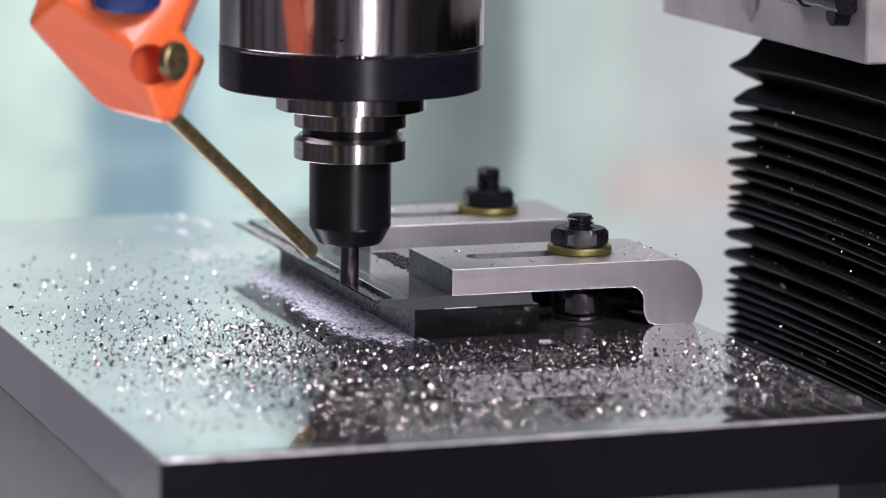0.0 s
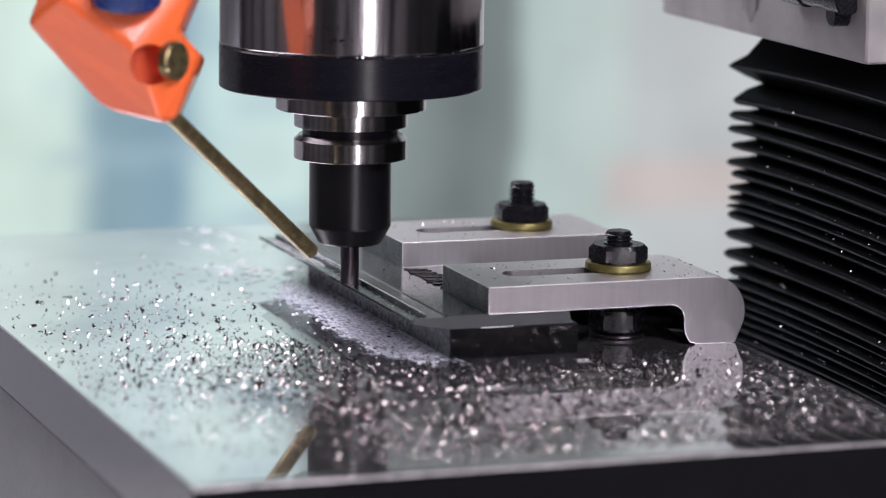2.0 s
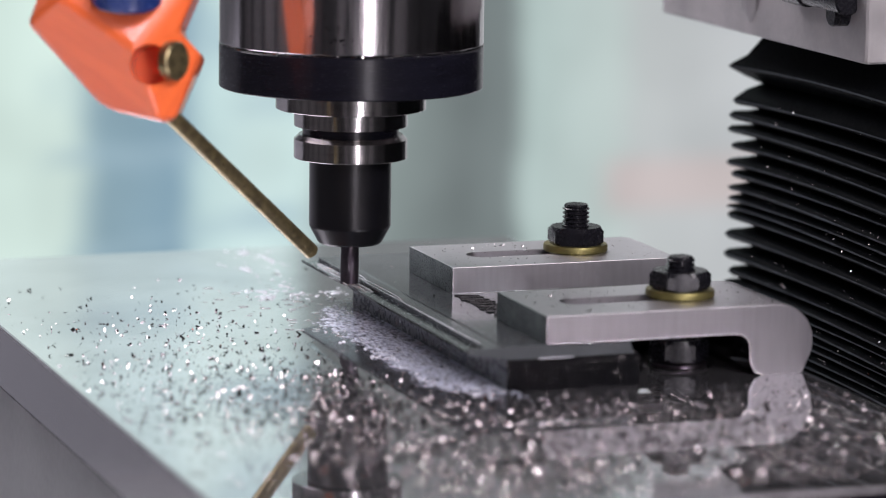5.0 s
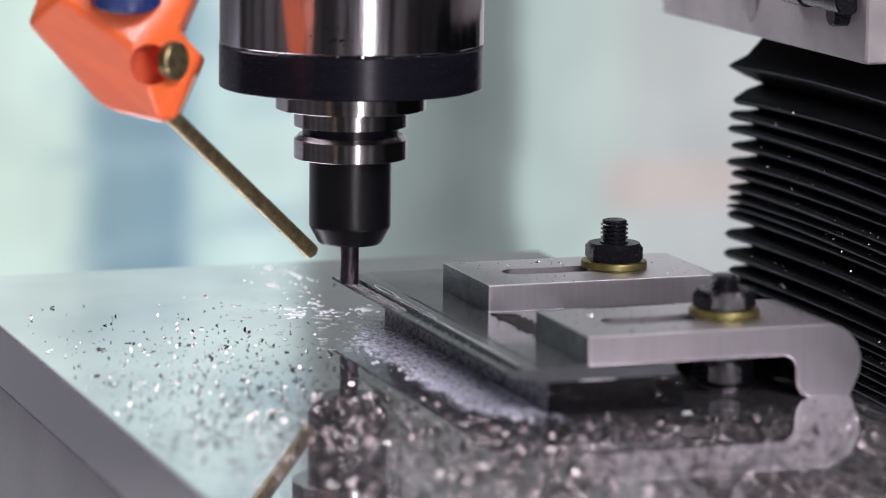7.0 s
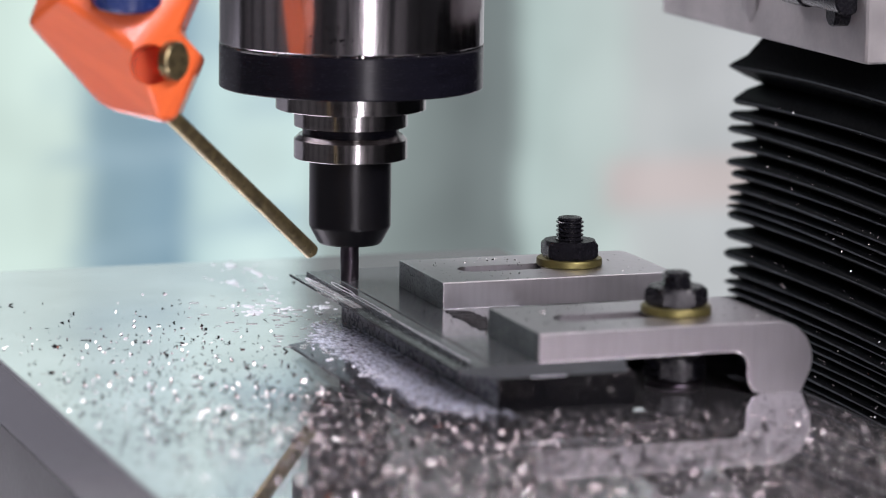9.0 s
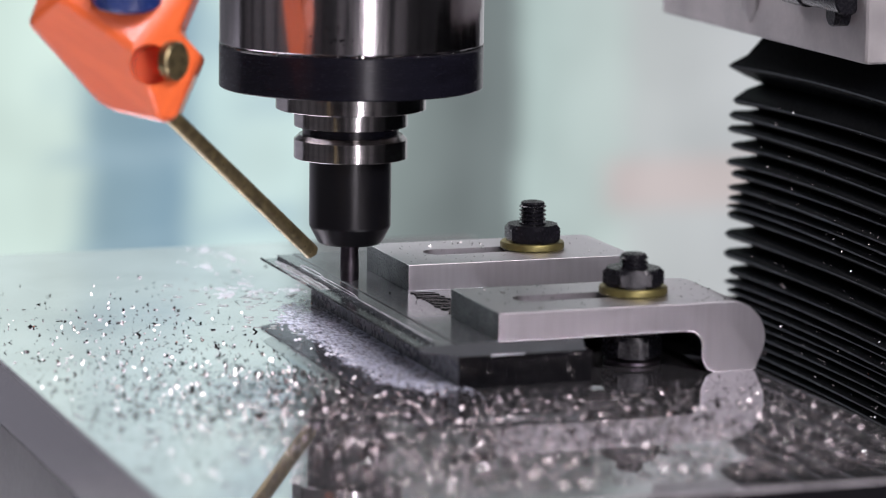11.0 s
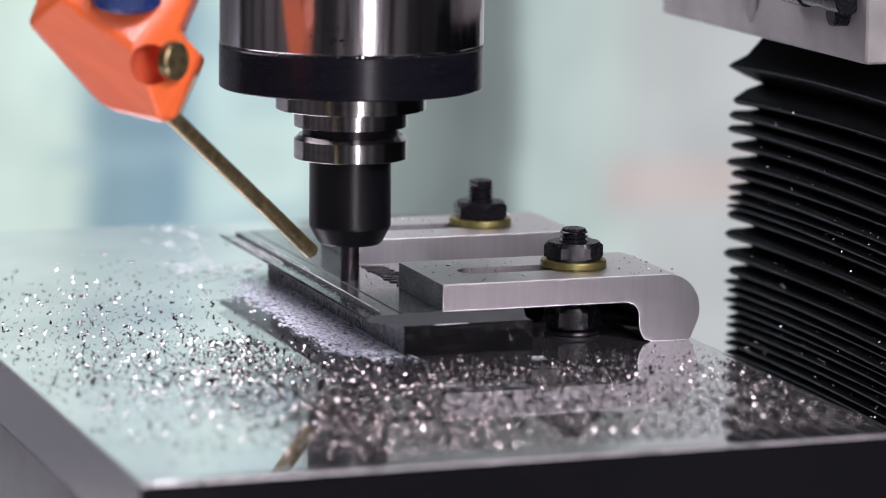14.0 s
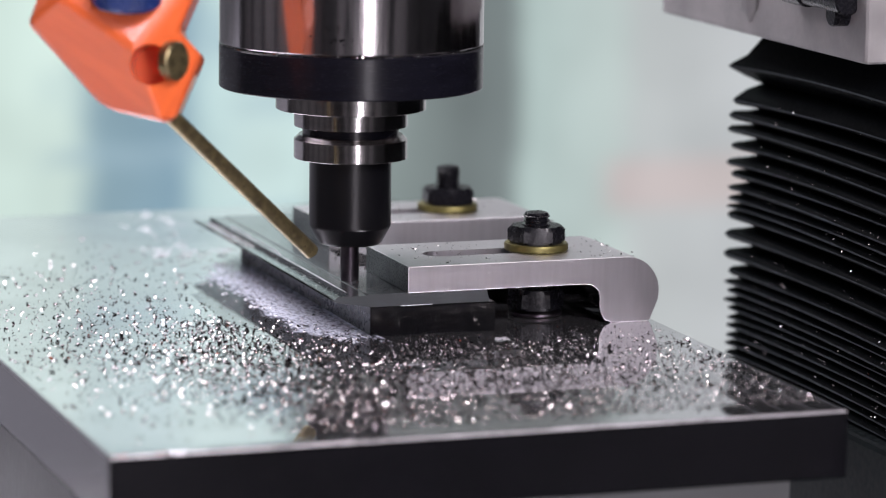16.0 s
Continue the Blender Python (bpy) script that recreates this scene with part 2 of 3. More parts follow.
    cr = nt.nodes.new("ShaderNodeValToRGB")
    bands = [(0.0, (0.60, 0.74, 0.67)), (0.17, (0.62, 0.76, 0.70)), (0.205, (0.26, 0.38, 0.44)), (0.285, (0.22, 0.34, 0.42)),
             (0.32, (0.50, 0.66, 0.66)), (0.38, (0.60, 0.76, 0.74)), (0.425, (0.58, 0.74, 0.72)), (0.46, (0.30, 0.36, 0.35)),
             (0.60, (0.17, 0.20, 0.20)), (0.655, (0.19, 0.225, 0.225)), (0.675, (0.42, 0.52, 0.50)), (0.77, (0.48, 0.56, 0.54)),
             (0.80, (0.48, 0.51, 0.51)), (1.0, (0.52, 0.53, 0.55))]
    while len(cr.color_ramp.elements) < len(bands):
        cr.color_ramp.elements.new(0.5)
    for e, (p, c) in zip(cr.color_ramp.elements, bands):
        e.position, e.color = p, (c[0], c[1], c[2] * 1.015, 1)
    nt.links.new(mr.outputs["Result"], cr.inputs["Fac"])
    # a washed-out pink panel low behind the column
    def window(axis, lo, hi, soft):
        a, b = nt.nodes.new("ShaderNodeMapRange"), nt.nodes.new("ShaderNodeMapRange")
        a.inputs["From Min"].default_value, a.inputs["From Max"].default_value = lo, lo + soft
        b.inputs["From Min"].default_value, b.inputs["From Max"].default_value = hi, hi - soft
        m2 = nt.nodes.new("ShaderNodeMath")
        m2.operation = "MULTIPLY"
        for k, node in enumerate((a, b)):
            nt.links.new(sp.outputs[axis], node.inputs["Value"])
            nt.links.new(node.outputs["Result"], m2.inputs[k])
        return m2
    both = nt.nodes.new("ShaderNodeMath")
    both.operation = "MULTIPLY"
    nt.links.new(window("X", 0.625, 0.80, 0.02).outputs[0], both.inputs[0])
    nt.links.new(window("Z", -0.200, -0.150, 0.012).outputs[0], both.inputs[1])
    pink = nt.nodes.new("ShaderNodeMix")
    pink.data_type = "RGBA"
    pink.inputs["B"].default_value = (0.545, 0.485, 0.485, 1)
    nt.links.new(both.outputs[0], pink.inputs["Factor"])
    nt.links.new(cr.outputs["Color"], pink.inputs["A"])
    # higher up, paler and dimmer zones are painted for the plate's reflections
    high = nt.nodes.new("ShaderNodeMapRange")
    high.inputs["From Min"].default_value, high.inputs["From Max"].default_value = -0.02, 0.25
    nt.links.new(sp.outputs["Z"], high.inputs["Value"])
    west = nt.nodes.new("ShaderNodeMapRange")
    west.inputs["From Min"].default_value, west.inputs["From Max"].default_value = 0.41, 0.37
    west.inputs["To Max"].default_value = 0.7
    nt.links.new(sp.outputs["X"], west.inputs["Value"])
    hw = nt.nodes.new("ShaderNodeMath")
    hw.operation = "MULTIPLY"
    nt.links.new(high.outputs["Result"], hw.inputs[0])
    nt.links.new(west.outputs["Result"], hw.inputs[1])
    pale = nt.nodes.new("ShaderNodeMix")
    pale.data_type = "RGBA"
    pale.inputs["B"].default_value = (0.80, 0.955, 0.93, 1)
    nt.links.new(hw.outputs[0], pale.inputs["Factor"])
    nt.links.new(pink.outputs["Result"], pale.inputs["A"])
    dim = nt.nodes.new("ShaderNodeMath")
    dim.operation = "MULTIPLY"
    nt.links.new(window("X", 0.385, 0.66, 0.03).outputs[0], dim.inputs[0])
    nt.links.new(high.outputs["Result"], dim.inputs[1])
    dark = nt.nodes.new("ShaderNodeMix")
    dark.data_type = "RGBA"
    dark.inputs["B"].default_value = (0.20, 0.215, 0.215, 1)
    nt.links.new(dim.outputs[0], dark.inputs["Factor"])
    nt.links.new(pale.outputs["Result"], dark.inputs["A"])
    # slanting bluish wisps across the panels
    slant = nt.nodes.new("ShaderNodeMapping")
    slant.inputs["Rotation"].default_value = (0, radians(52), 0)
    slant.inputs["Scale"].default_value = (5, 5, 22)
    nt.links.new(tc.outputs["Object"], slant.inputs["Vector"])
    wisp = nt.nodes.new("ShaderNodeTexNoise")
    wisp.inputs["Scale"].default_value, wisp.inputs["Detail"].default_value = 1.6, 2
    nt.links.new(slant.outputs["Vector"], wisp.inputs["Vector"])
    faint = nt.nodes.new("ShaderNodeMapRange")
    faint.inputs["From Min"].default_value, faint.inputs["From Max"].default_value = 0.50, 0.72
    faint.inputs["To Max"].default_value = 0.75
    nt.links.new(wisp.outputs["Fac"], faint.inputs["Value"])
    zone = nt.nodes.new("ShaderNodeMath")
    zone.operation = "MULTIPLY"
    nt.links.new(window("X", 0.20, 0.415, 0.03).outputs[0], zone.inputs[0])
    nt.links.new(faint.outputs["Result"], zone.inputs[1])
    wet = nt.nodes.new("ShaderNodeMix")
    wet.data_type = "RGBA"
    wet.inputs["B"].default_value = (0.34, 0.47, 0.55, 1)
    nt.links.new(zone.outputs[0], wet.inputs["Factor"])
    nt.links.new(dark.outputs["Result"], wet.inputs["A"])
    # unseen far west end: plain grey put in for the plate side's reflection
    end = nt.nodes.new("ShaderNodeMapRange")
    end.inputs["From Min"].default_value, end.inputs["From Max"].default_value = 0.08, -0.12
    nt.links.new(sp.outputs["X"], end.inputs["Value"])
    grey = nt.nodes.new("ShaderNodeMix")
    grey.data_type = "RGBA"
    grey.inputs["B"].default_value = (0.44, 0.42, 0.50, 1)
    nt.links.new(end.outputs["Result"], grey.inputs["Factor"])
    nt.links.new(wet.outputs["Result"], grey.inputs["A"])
    # darkened above, to dim what the spindle's left edge reflects
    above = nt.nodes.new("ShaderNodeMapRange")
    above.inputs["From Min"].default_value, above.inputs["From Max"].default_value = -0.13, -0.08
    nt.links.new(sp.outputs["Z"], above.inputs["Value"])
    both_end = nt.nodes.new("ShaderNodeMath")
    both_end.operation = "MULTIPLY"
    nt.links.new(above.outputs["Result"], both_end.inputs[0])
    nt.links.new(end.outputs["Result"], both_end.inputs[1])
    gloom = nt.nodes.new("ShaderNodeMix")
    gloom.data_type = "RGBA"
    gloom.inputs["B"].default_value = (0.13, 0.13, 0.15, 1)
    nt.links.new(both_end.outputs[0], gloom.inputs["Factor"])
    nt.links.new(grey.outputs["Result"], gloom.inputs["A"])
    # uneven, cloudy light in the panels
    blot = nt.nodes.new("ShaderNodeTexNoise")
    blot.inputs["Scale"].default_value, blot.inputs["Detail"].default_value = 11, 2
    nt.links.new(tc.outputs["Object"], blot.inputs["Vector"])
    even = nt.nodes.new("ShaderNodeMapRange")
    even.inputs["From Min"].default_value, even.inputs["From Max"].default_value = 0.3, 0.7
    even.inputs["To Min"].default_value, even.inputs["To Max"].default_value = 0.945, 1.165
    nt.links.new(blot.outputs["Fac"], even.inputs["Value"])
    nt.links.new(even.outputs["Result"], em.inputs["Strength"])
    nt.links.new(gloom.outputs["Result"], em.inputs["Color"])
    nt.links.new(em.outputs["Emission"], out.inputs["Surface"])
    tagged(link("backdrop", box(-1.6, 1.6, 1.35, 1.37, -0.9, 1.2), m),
           "pale teal enclosure panels, far out of focus, glowing in place of lit ones", "backdrop", kind="structure")
    tagged(link("machine_bed", box(-1.2, 0.9, -0.9, 1.2, -1.0, -0.34, 0.004), TRAY),
           "grey painted machine bed with streaks of coolant", "machine bed", kind="structure")


# ---- the moving table and what is fixed on it ----
MOVING = []


def riding(ob):
    MOVING.append((ob, ob.matrix_basis.copy()))
    return ob


PX0, PX1, PY0, PY1, PT = -0.1131, 0.1094, -0.1849, 0.2315, 0.0205


def build_plate():
    bm = box(PX0, PX1, PY0, PY1, -PT, 0, 0.0008, 2)
    bmesh.ops.recalc_face_normals(bm, faces=bm.faces)
    # lower bevel painted matt black, to suppress its bright reflection of the bed
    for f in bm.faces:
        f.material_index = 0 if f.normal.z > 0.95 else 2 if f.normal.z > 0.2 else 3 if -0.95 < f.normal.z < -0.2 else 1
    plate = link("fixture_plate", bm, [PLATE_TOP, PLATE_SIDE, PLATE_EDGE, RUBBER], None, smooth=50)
    riding(tagged(plate, "polished dark steel fixture plate with black sides, strewn with chips", "fixture plate"))
    bm = box(PX0 + 0.012, PX1 - 0.004, PY0 + 0.030, PY1 - 0.004, -0.075, -PT - 0.0002, 0.001)
    riding(tagged(link("machine_table", bm, ALU, None, smooth=40), "grey aluminium machine table under the fixture plate", "machine table"))


def build_block():
    bm = box(0.0092, 0.052, -0.0398, 0.110, -0.0006, 0.0095, 0.00014, 2)
    bm.normal_update()
    # the left flank is lightened in colour for the light it catches
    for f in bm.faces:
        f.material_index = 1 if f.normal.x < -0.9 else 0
    riding(tagged(link("support_block", bm, [BLOCK, BLOCK_FLANK], None, smooth=50), "black oxide steel support block under the workpiece, left flank coloured as lit", "support block"))
    bm = box(0.0523, 0.101, 0.010, 0.048, -0.0008, 0.0128, 0.0005, 2)
    riding(tagged(link("riser_block", bm, BLOCK, None, smooth=50), "short black riser block between the clamps", "support block"))


def build_workpiece():
    m = Matrix.Identity(4)
    piece = empty("workpiece", m, "dark glossy flat bar with a milled groove along its edge", "workpiece")
    # cross-section: thin lip, milled step, land, full height
    sect = [(-0.0024, 0.0116), (0.0095, 0.0096), (0.050, 0.0096), (0.050, 0.0132), (0.0095, 0.0132), (0.0090, 0.0129), (-0.0010, 0.0129), (-0.0024, 0.0122)]
    bm = prism(sect, -0.0366, 0.1310, 0.0)
    for v in bm.verts:
        if v.co.y < 0:
            v.co.y -= (0.0132 - v.co.z) * (0.8 if v.co.x > 0 else 1.8)
    tool = slot_cutter(0, 0.2, 0, 0.0030, 0.0119, 0.02)
    bmesh.ops.rotate(tool, verts=tool.verts, cent=(0, 0, 0), matrix=Matrix.Rotation(radians(90), 3, "Z"))
    bmesh.ops.translate(tool, verts=tool.verts, vec=(0.0006, -0.0335, 0))
    bm = cut(bm, tool)
    bmesh.ops.recalc_face_normals(bm, faces=bm.faces)
    for f in bm.faces:
        c = f.calc_center_median()
        f.material_index = 1 if f.normal.z > 0.9 and c.z < 0.0122 and c.x < 0.004 else 0
    part("bar", bm, [SHEET, CUT], piece)
    # bright burrs along both rims of the groove
    for x, z in ((0.0036, 0.01295), (-0.0022, 0.01235)):
        part("burr", box(x - 0.00024, x + 0.00024, -0.032, 0.1305, z - 0.0001, z + 0.00016, 0.00004, 1), CUT, piece, "bright raw burr along the groove")
    for i in range(15):
        y = 0.0085 + 0.0028 * i
        ln = 0.009 + 0.004 * noise.noise((i * 1.7, 0.2, 0))
        bm = box(0.0, ln, -0.0005, 0.0005, 0, 0.0004, 0.0002, 1)
        rib = part("ridge", bm, BLOCK, piece)
        rib.matrix_basis = pose(0.0235 + 0.003 * noise.noise((i * 2.3, 3, 0)), y + 0.0012 * noise.noise((i * 3.1, 5, 0)), 0.0132, 0, 0, -14 + 14 * noise.noise((i * 1.3, 7, 0)))
    riding(piece)


def stud_assembly(x, y, top, turn, name_label):
    """Threaded stud with washer and nut on the clamp and a jack nut beneath."""
    a = empty("clamp_stud", Matrix.Translation((x, y, 0)), name_label, "clamp bolt", "clamp bolts")
    z, prof = 0.0003, [(0, 0.0003)]
    while z < top - 0.0012:
        prof += [(0.0037, z), (0.0045, z + 0.0005), (0.0045, z + 0.0007), (0.0037, z + 0.0012)]
        z += 0.0014
    prof += [(0.0041, top - 0.0008), (0.0037, top - 0.0002), (0.0030, top), (0.0, top - 0.0003)]
    part("stud", lathe(prof, 40, False), NUT, a, smooth=30)

    def hexnut(z0, h, r):
        n = 48
        def hexr(k):
            an = (k / n * 2 * math.pi) % (math.pi / 3) - math.pi / 6
            return r * math.cos(math.pi / 6) / math.cos(an)
        bm = bmesh.new()
        rings = []
        for zz, lim in ((z0, r * 0.9), (z0 + 0.0009, r), (z0 + h - 0.0013, r), (z0 + h, r * 0.86), (z0 + h, 0.0047), (z0 + h - 0.001, 0.0042)):
            rings.append([bm.verts.new((min(hexr(k), lim) * math.cos(2 * math.pi * k / n), min(hexr(k), lim) * math.sin(2 * math.pi * k / n), zz)) for k in range(n)])
        for p, q in zip(rings, rings[1:]):
            for k in range(n):
                bm.faces.new((p[k], p[(k + 1) % n], q[(k + 1) % n], q[k]))
        return bm
    nut = part("nut", hexnut(0, 0.0058, 0.0096), NUT, a, smooth=20)
    nut.matrix_basis = pose(0, 0, 0.02425, 0, 0, turn)
    part("washer", lathe([(0.0047, 0.0218), (0.0104, 0.0218), (0.0107, 0.0222), (0.0107, 0.0238), (0.0104, 0.02425), (0.0047, 0.02425)], 64), ZINC, a, "yellow zinc-plated washer")
    jack = part("lower_nut", hexnut(0, 0.0068, 0.0094), NUT, a, smooth=20)
    jack.matrix_basis = pose(0, 0, 0.0022, 0, 0, 41)
    part("lower_washer", lathe([(0.0047, 0.0003), (0.0088, 0.0003), (0.0090, 0.0012), (0.0075, 0.0021), (0.0047, 0.0021)], 48), CARBIDE, a, "bright steel ring")
    return riding(a)


def build_clamps():
    """Strap clamps with a rounded heel and a long slot."""
    x0, top, under = 0.0227, 0.0218, 0.0132
    out = [(x0, under), (x0, top), (0.0985, top)]
    out += arc(0.0985, 0.0100, 0.0118, 90, -28, 16)[1:]
    out += [(0.1072, 0.0004), (0.1064, 0.0), (0.0935, 0.0), (0.0925, 0.0006)]
    out += arc(0.0985, 0.0066, 0.0092, 219, 172, 6)
    out += arc(0.0845, 0.0083, 0.0049, 12, 90, 6)
    label = "ground steel strap clamp with rounded heel, speckled with chips"
    for y0, xs in ((-0.0375, 0.0), (0.0509, 0.0012)):
        bm = prism([(x + xs, z) for x, z in out], y0, y0 + 0.0437, 0.0002, 2)
        yc = y0 + 0.02185
        bm = cut(bm, slot_cutter(0.0405 + xs, 0.074 + xs, yc, 0.0052, 0.005, 0.03))
        bm.normal_update()
        for f in bm.faces:
            if f.normal.x < -0.95 and f.calc_center_median().x < x0 + xs + 0.001:
                f.material_index = 1
            # undersides and inner foot faces coloured black for the shade beneath
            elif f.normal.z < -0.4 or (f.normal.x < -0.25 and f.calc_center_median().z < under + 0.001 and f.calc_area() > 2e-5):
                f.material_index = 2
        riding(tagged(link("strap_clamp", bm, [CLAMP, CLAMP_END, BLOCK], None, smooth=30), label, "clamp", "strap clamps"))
    stud_assembly(0.0749, -0.0157, 0.0345, 44, "black threaded stud and hex nut holding a clamp down")
    stud_assembly(0.0747, 0.0727, 0.0376, 24, "taller black threaded stud and hex nut holding a clamp")


def chip_mesh(name, spots, mat, label, seed, size=(0.0004, 0.0014), ride=True, category="metal chips"):
    """Curled shavings, one strip of four faces each, at (place, up) spots."""
    rng = random.Random(seed)
    verts, faces = [], []
    for place, up in spots:
        s = rng.uniform(*size) * (1.6 if rng.random() < 0.04 else 1)
        w, turn = s * rng.uniform(0.3, 0.7), rng.uniform(0.5, 2.6)
        basis = Vector(up).to_track_quat("Z", "Y").to_matrix() @ Euler((rng.gauss(0, 0.42), rng.gauss(0, 0.42), rng.uniform(0, 6.28))).to_matrix()
        i0, n = len(verts), 4
        lift = s * 0.16
        twist = rng.uniform(-0.5, 0.5)
        for k in range(n + 1):
            a = turn * (k / n - 0.5)
            for side in (-1, 1):
                p = Vector((1.25 * s / max(turn, 0.7) * math.sin(a), side * w / 2 + twist * s * k / n, 0.55 * s / max(turn, 0.7) * (1 - math.cos(a))))
                verts.append(Vector(place) + basis @ p + Vector(up) * lift)
        for k in range(n):
            faces.append((i0 + 2 * k, i0 + 2 * k + 1, i0 + 2 * k + 3, i0 + 2 * k + 2))
    me = bpy.data.meshes.new(name)
    me.from_pydata([tuple(v) for v in verts], [], faces)
    me.materials.append(mat)
    for p in me.polygons:
        p.use_smooth = True
    ob = tagged(new(name, me), label, category, kind="stuff")
    return riding(ob) if ride else ob


def build_chips():
    rng = random.Random(7)
    spots = []

    def free(x, y):
        if not (PX0 + 0.003 < x < PX1 - 0.002 and PY0 + 0.012 < y < PY1 - 0.004):
            return False
        if 0.006 < x < 0.054 and -0.0425 < y < 0.112:
            return False
        if -0.0265 < x < 0.010 and -0.016 < y < 0.060 and rng.random() > 0.25:
            return False
        return not (x > 0.088 and (-0.040 < y < 0.008 or 0.049 < y < 0.096))

    def scatter(n, cx, cy, sx, sy):
        made = 0
        while made < n:
            x, y = rng.gauss(cx, sx), rng.gauss(cy, sy)
            if free(x, y):
                spots.append(((x, y, 0.0), (0, 0, 1)))
                made += 1
    scatter(1650, -0.040, -0.055, 0.030, 0.038)
    scatter(260, -0.045, -0.040, 0.012, 0.016)
    scatter(330, -0.033, -0.012, 0.0085, 0.011)
    scatter(1200, -0.020, -0.105, 0.045, 0.035)
    scatter(800, 0.000, -0.130, 0.038, 0.025)
    scatter(700, -0.022, -0.125, 0.016, 0.022)
    scatter(800, 0.045, -0.125, 0.035, 0.025)
    scatter(450, -0.080, -0.025, 0.020, 0.045)
    scatter(560, -0.055, 0.03, 0.032, 0.06)
    n = 0
    while n < 3900:
        x, y = rng.uniform(-0.06, PX1), rng.uniform(PY0 + 0.004, -0.042)
        if free(x, y) and rng.random() < (0.5 + 0.5 * min(1, (y - PY0) / 0.05)) * min(1.0, 0.25 + (x + 0.06) / 0.05) * (1.0 if x < 0.05 else 0.6) * (1.0 if x < 0 else min(1.0, 0.12 + max(0.0, -0.052 - y) / 0.045)):
            spots.append(((x, y, 0.0), (0, 0, 1)))
            n += 1
    n = 0
    while n < 160:
        x, y = rng.uniform(PX0, -0.01), rng.uniform(PY0, 0.15)
        if free(x, y):
            spots.append(((x, y, 0.0), (0, 0, 1)))
            n += 1
    chip_mesh("chips", spots, CHIP, "bright aluminium milling chips scattered over the plate", 3)
    # fine dust, added densely so that it brightens the plate like a haze
    spots, n = [], 0
    while n < 7500:
        x, y = rng.uniform(-0.075, PX1), rng.uniform(PY0, -0.040)
        if free(x, y) and rng.random() < min(1.0, 0.15 + (-0.040 - y) / 0.05) * min(1.0, 0.1 + (x + 0.075) / 0.05):
            spots.append(((x, y, 0.0), (0, 0, 1)))
            n += 1
    chip_mesh("metal_dust", spots, CHIP, "fine metal dust, thickened into a pale haze over the front of the plate", 13, (0.00015, 0.00045))
    # small bright flakes among the darker curls
    spots, n = [], 0
    while n < 6000:
        x, y = rng.uniform(-0.095, PX1), rng.uniform(PY0, 0.02)
        heap = math.exp(-((x + 0.030) / 0.045) ** 2 - ((y + 0.075) / 0.055) ** 2)
        front = 0.6 * min(1.0, max(0.0, (-0.045 - y) / 0.05)) * min(1.0, max(0.0, (x + 0.07) / 0.05)) * (1.0 if x < 0.06 else 0.7)
        if free(x, y) and rng.random() < max(0.36 * heap, front):
            spots.append(((x, y, 0.0), (0, 0, 1)))
            n += 1
    chip_mesh("bright_flakes", spots, GLINT, "small bright flakes of aluminium over the front of the plate", 17, (0.00025, 0.0007))
    spots = []
    for y0, k in ((-0.0375, 170), (0.0509, 140)):
        for _ in range(k):
            spots.append(((rng.uniform(0.026, 0.104), y0 + rng.uniform(0.001, 0.042), 0.0218), (0, 0, 1)))
    for _ in range(130):
        spots.append(((rng.uniform(0.010, 0.045), rng.choice([rng.uniform(-0.04, 0.12), rng.uniform(-0.035, -0.01)]), 0.0132), (0, 0, 1)))
    spots = [s for s in spots if not (0.061 < s[0][0] < 0.086)]
    chip_mesh("chips", spots, CHIP, "fine metal chips lying on the clamps and the bar", 5, (0.00025, 0.0009))


def build_coolant():
    """Frothy coolant beside the block and loose drops behind it."""
    def rim(y):
        """The film's open side: bulging beside the block, drawn in towards both ends."""
        reach = 0.0235 * min(1.0, max(0.0, (y + 0.060) / 0.035)) ** 0.6
        reach -= 0.020 * min(1.0, max(0.0, (y - 0.080) / 0.055))
        return 0.0092 - reach - 0.0022 * noise.noise((y * 70, 0.3, 0)) - 0.0012 * noise.noise((y * 260, 2.3, 0))
    bm = bmesh.new()
    nx, ny = 64, 200
    grid = {}
    for j in range(ny + 1):
        y = -0.058 + 0.205 * j / ny
        left, right = rim(y), 0.0093
        if y < -0.0398 or y > 0.110:
            right += 0.004 + 0.003 * noise.noise((y * 60, 4, 0))
        for i in range(nx + 1):
            f = i / nx
            x = left + (right - left) * f
            near = noise.voronoi((x * 620, y * 260, 0))[0][0]
            h = 0.00012 + 0.00020 * max(0.0, 0.55 - near) + 0.00007 * noise.noise((x * 900, y * 380, 0))
            if i == nx and -0.0398 < y < 0.110:
                h += 0.0005
            if i == 0 or j in (0, ny):
                h = -0.0003
            grid[i, j] = bm.verts.new((x, y, h))
    for j in range(ny):
        for i in range(nx):
            bm.faces.new((grid[i, j], grid[i + 1, j], grid[i + 1, j + 1], grid[i, j + 1]))
    depth = [min(1.0, 3.2 * i / nx) * min(1.0, j / 26) * min(1.0, (ny - j) / 70) for j in range(ny + 1) for i in range(nx + 1)]
    film = link("coolant_film", bm, FOAM, None, smooth=80)
    film.data.attributes.new("thickness", "FLOAT", "POINT").data.foreach_set("value", depth)
    riding(tagged(film, "milky frothy coolant film along the support block", "coolant", kind="stuff"))
    # a dark oily stain between the film and the chips
    bm = bmesh.new()
    rows = []
    for j in range(61):
        y = -0.024 + 0.080 * j / 60
        w = math.sin(math.pi * (0.04 + 0.92 * j / 60)) ** 0.35
        a = -0.0205 - 0.0085 * w - 0.0014 * noise.noise((y * 90, 7, 0))
        b = -0.0205 + 0.0080 * w
        rows.append([bm.verts.new((a + (b - a) * i / 8, y + 0.004 * (i / 8), 0.00005 if 0 < i < 8 and 0 < j < 60 else -0.00005)) for i in range(9)])
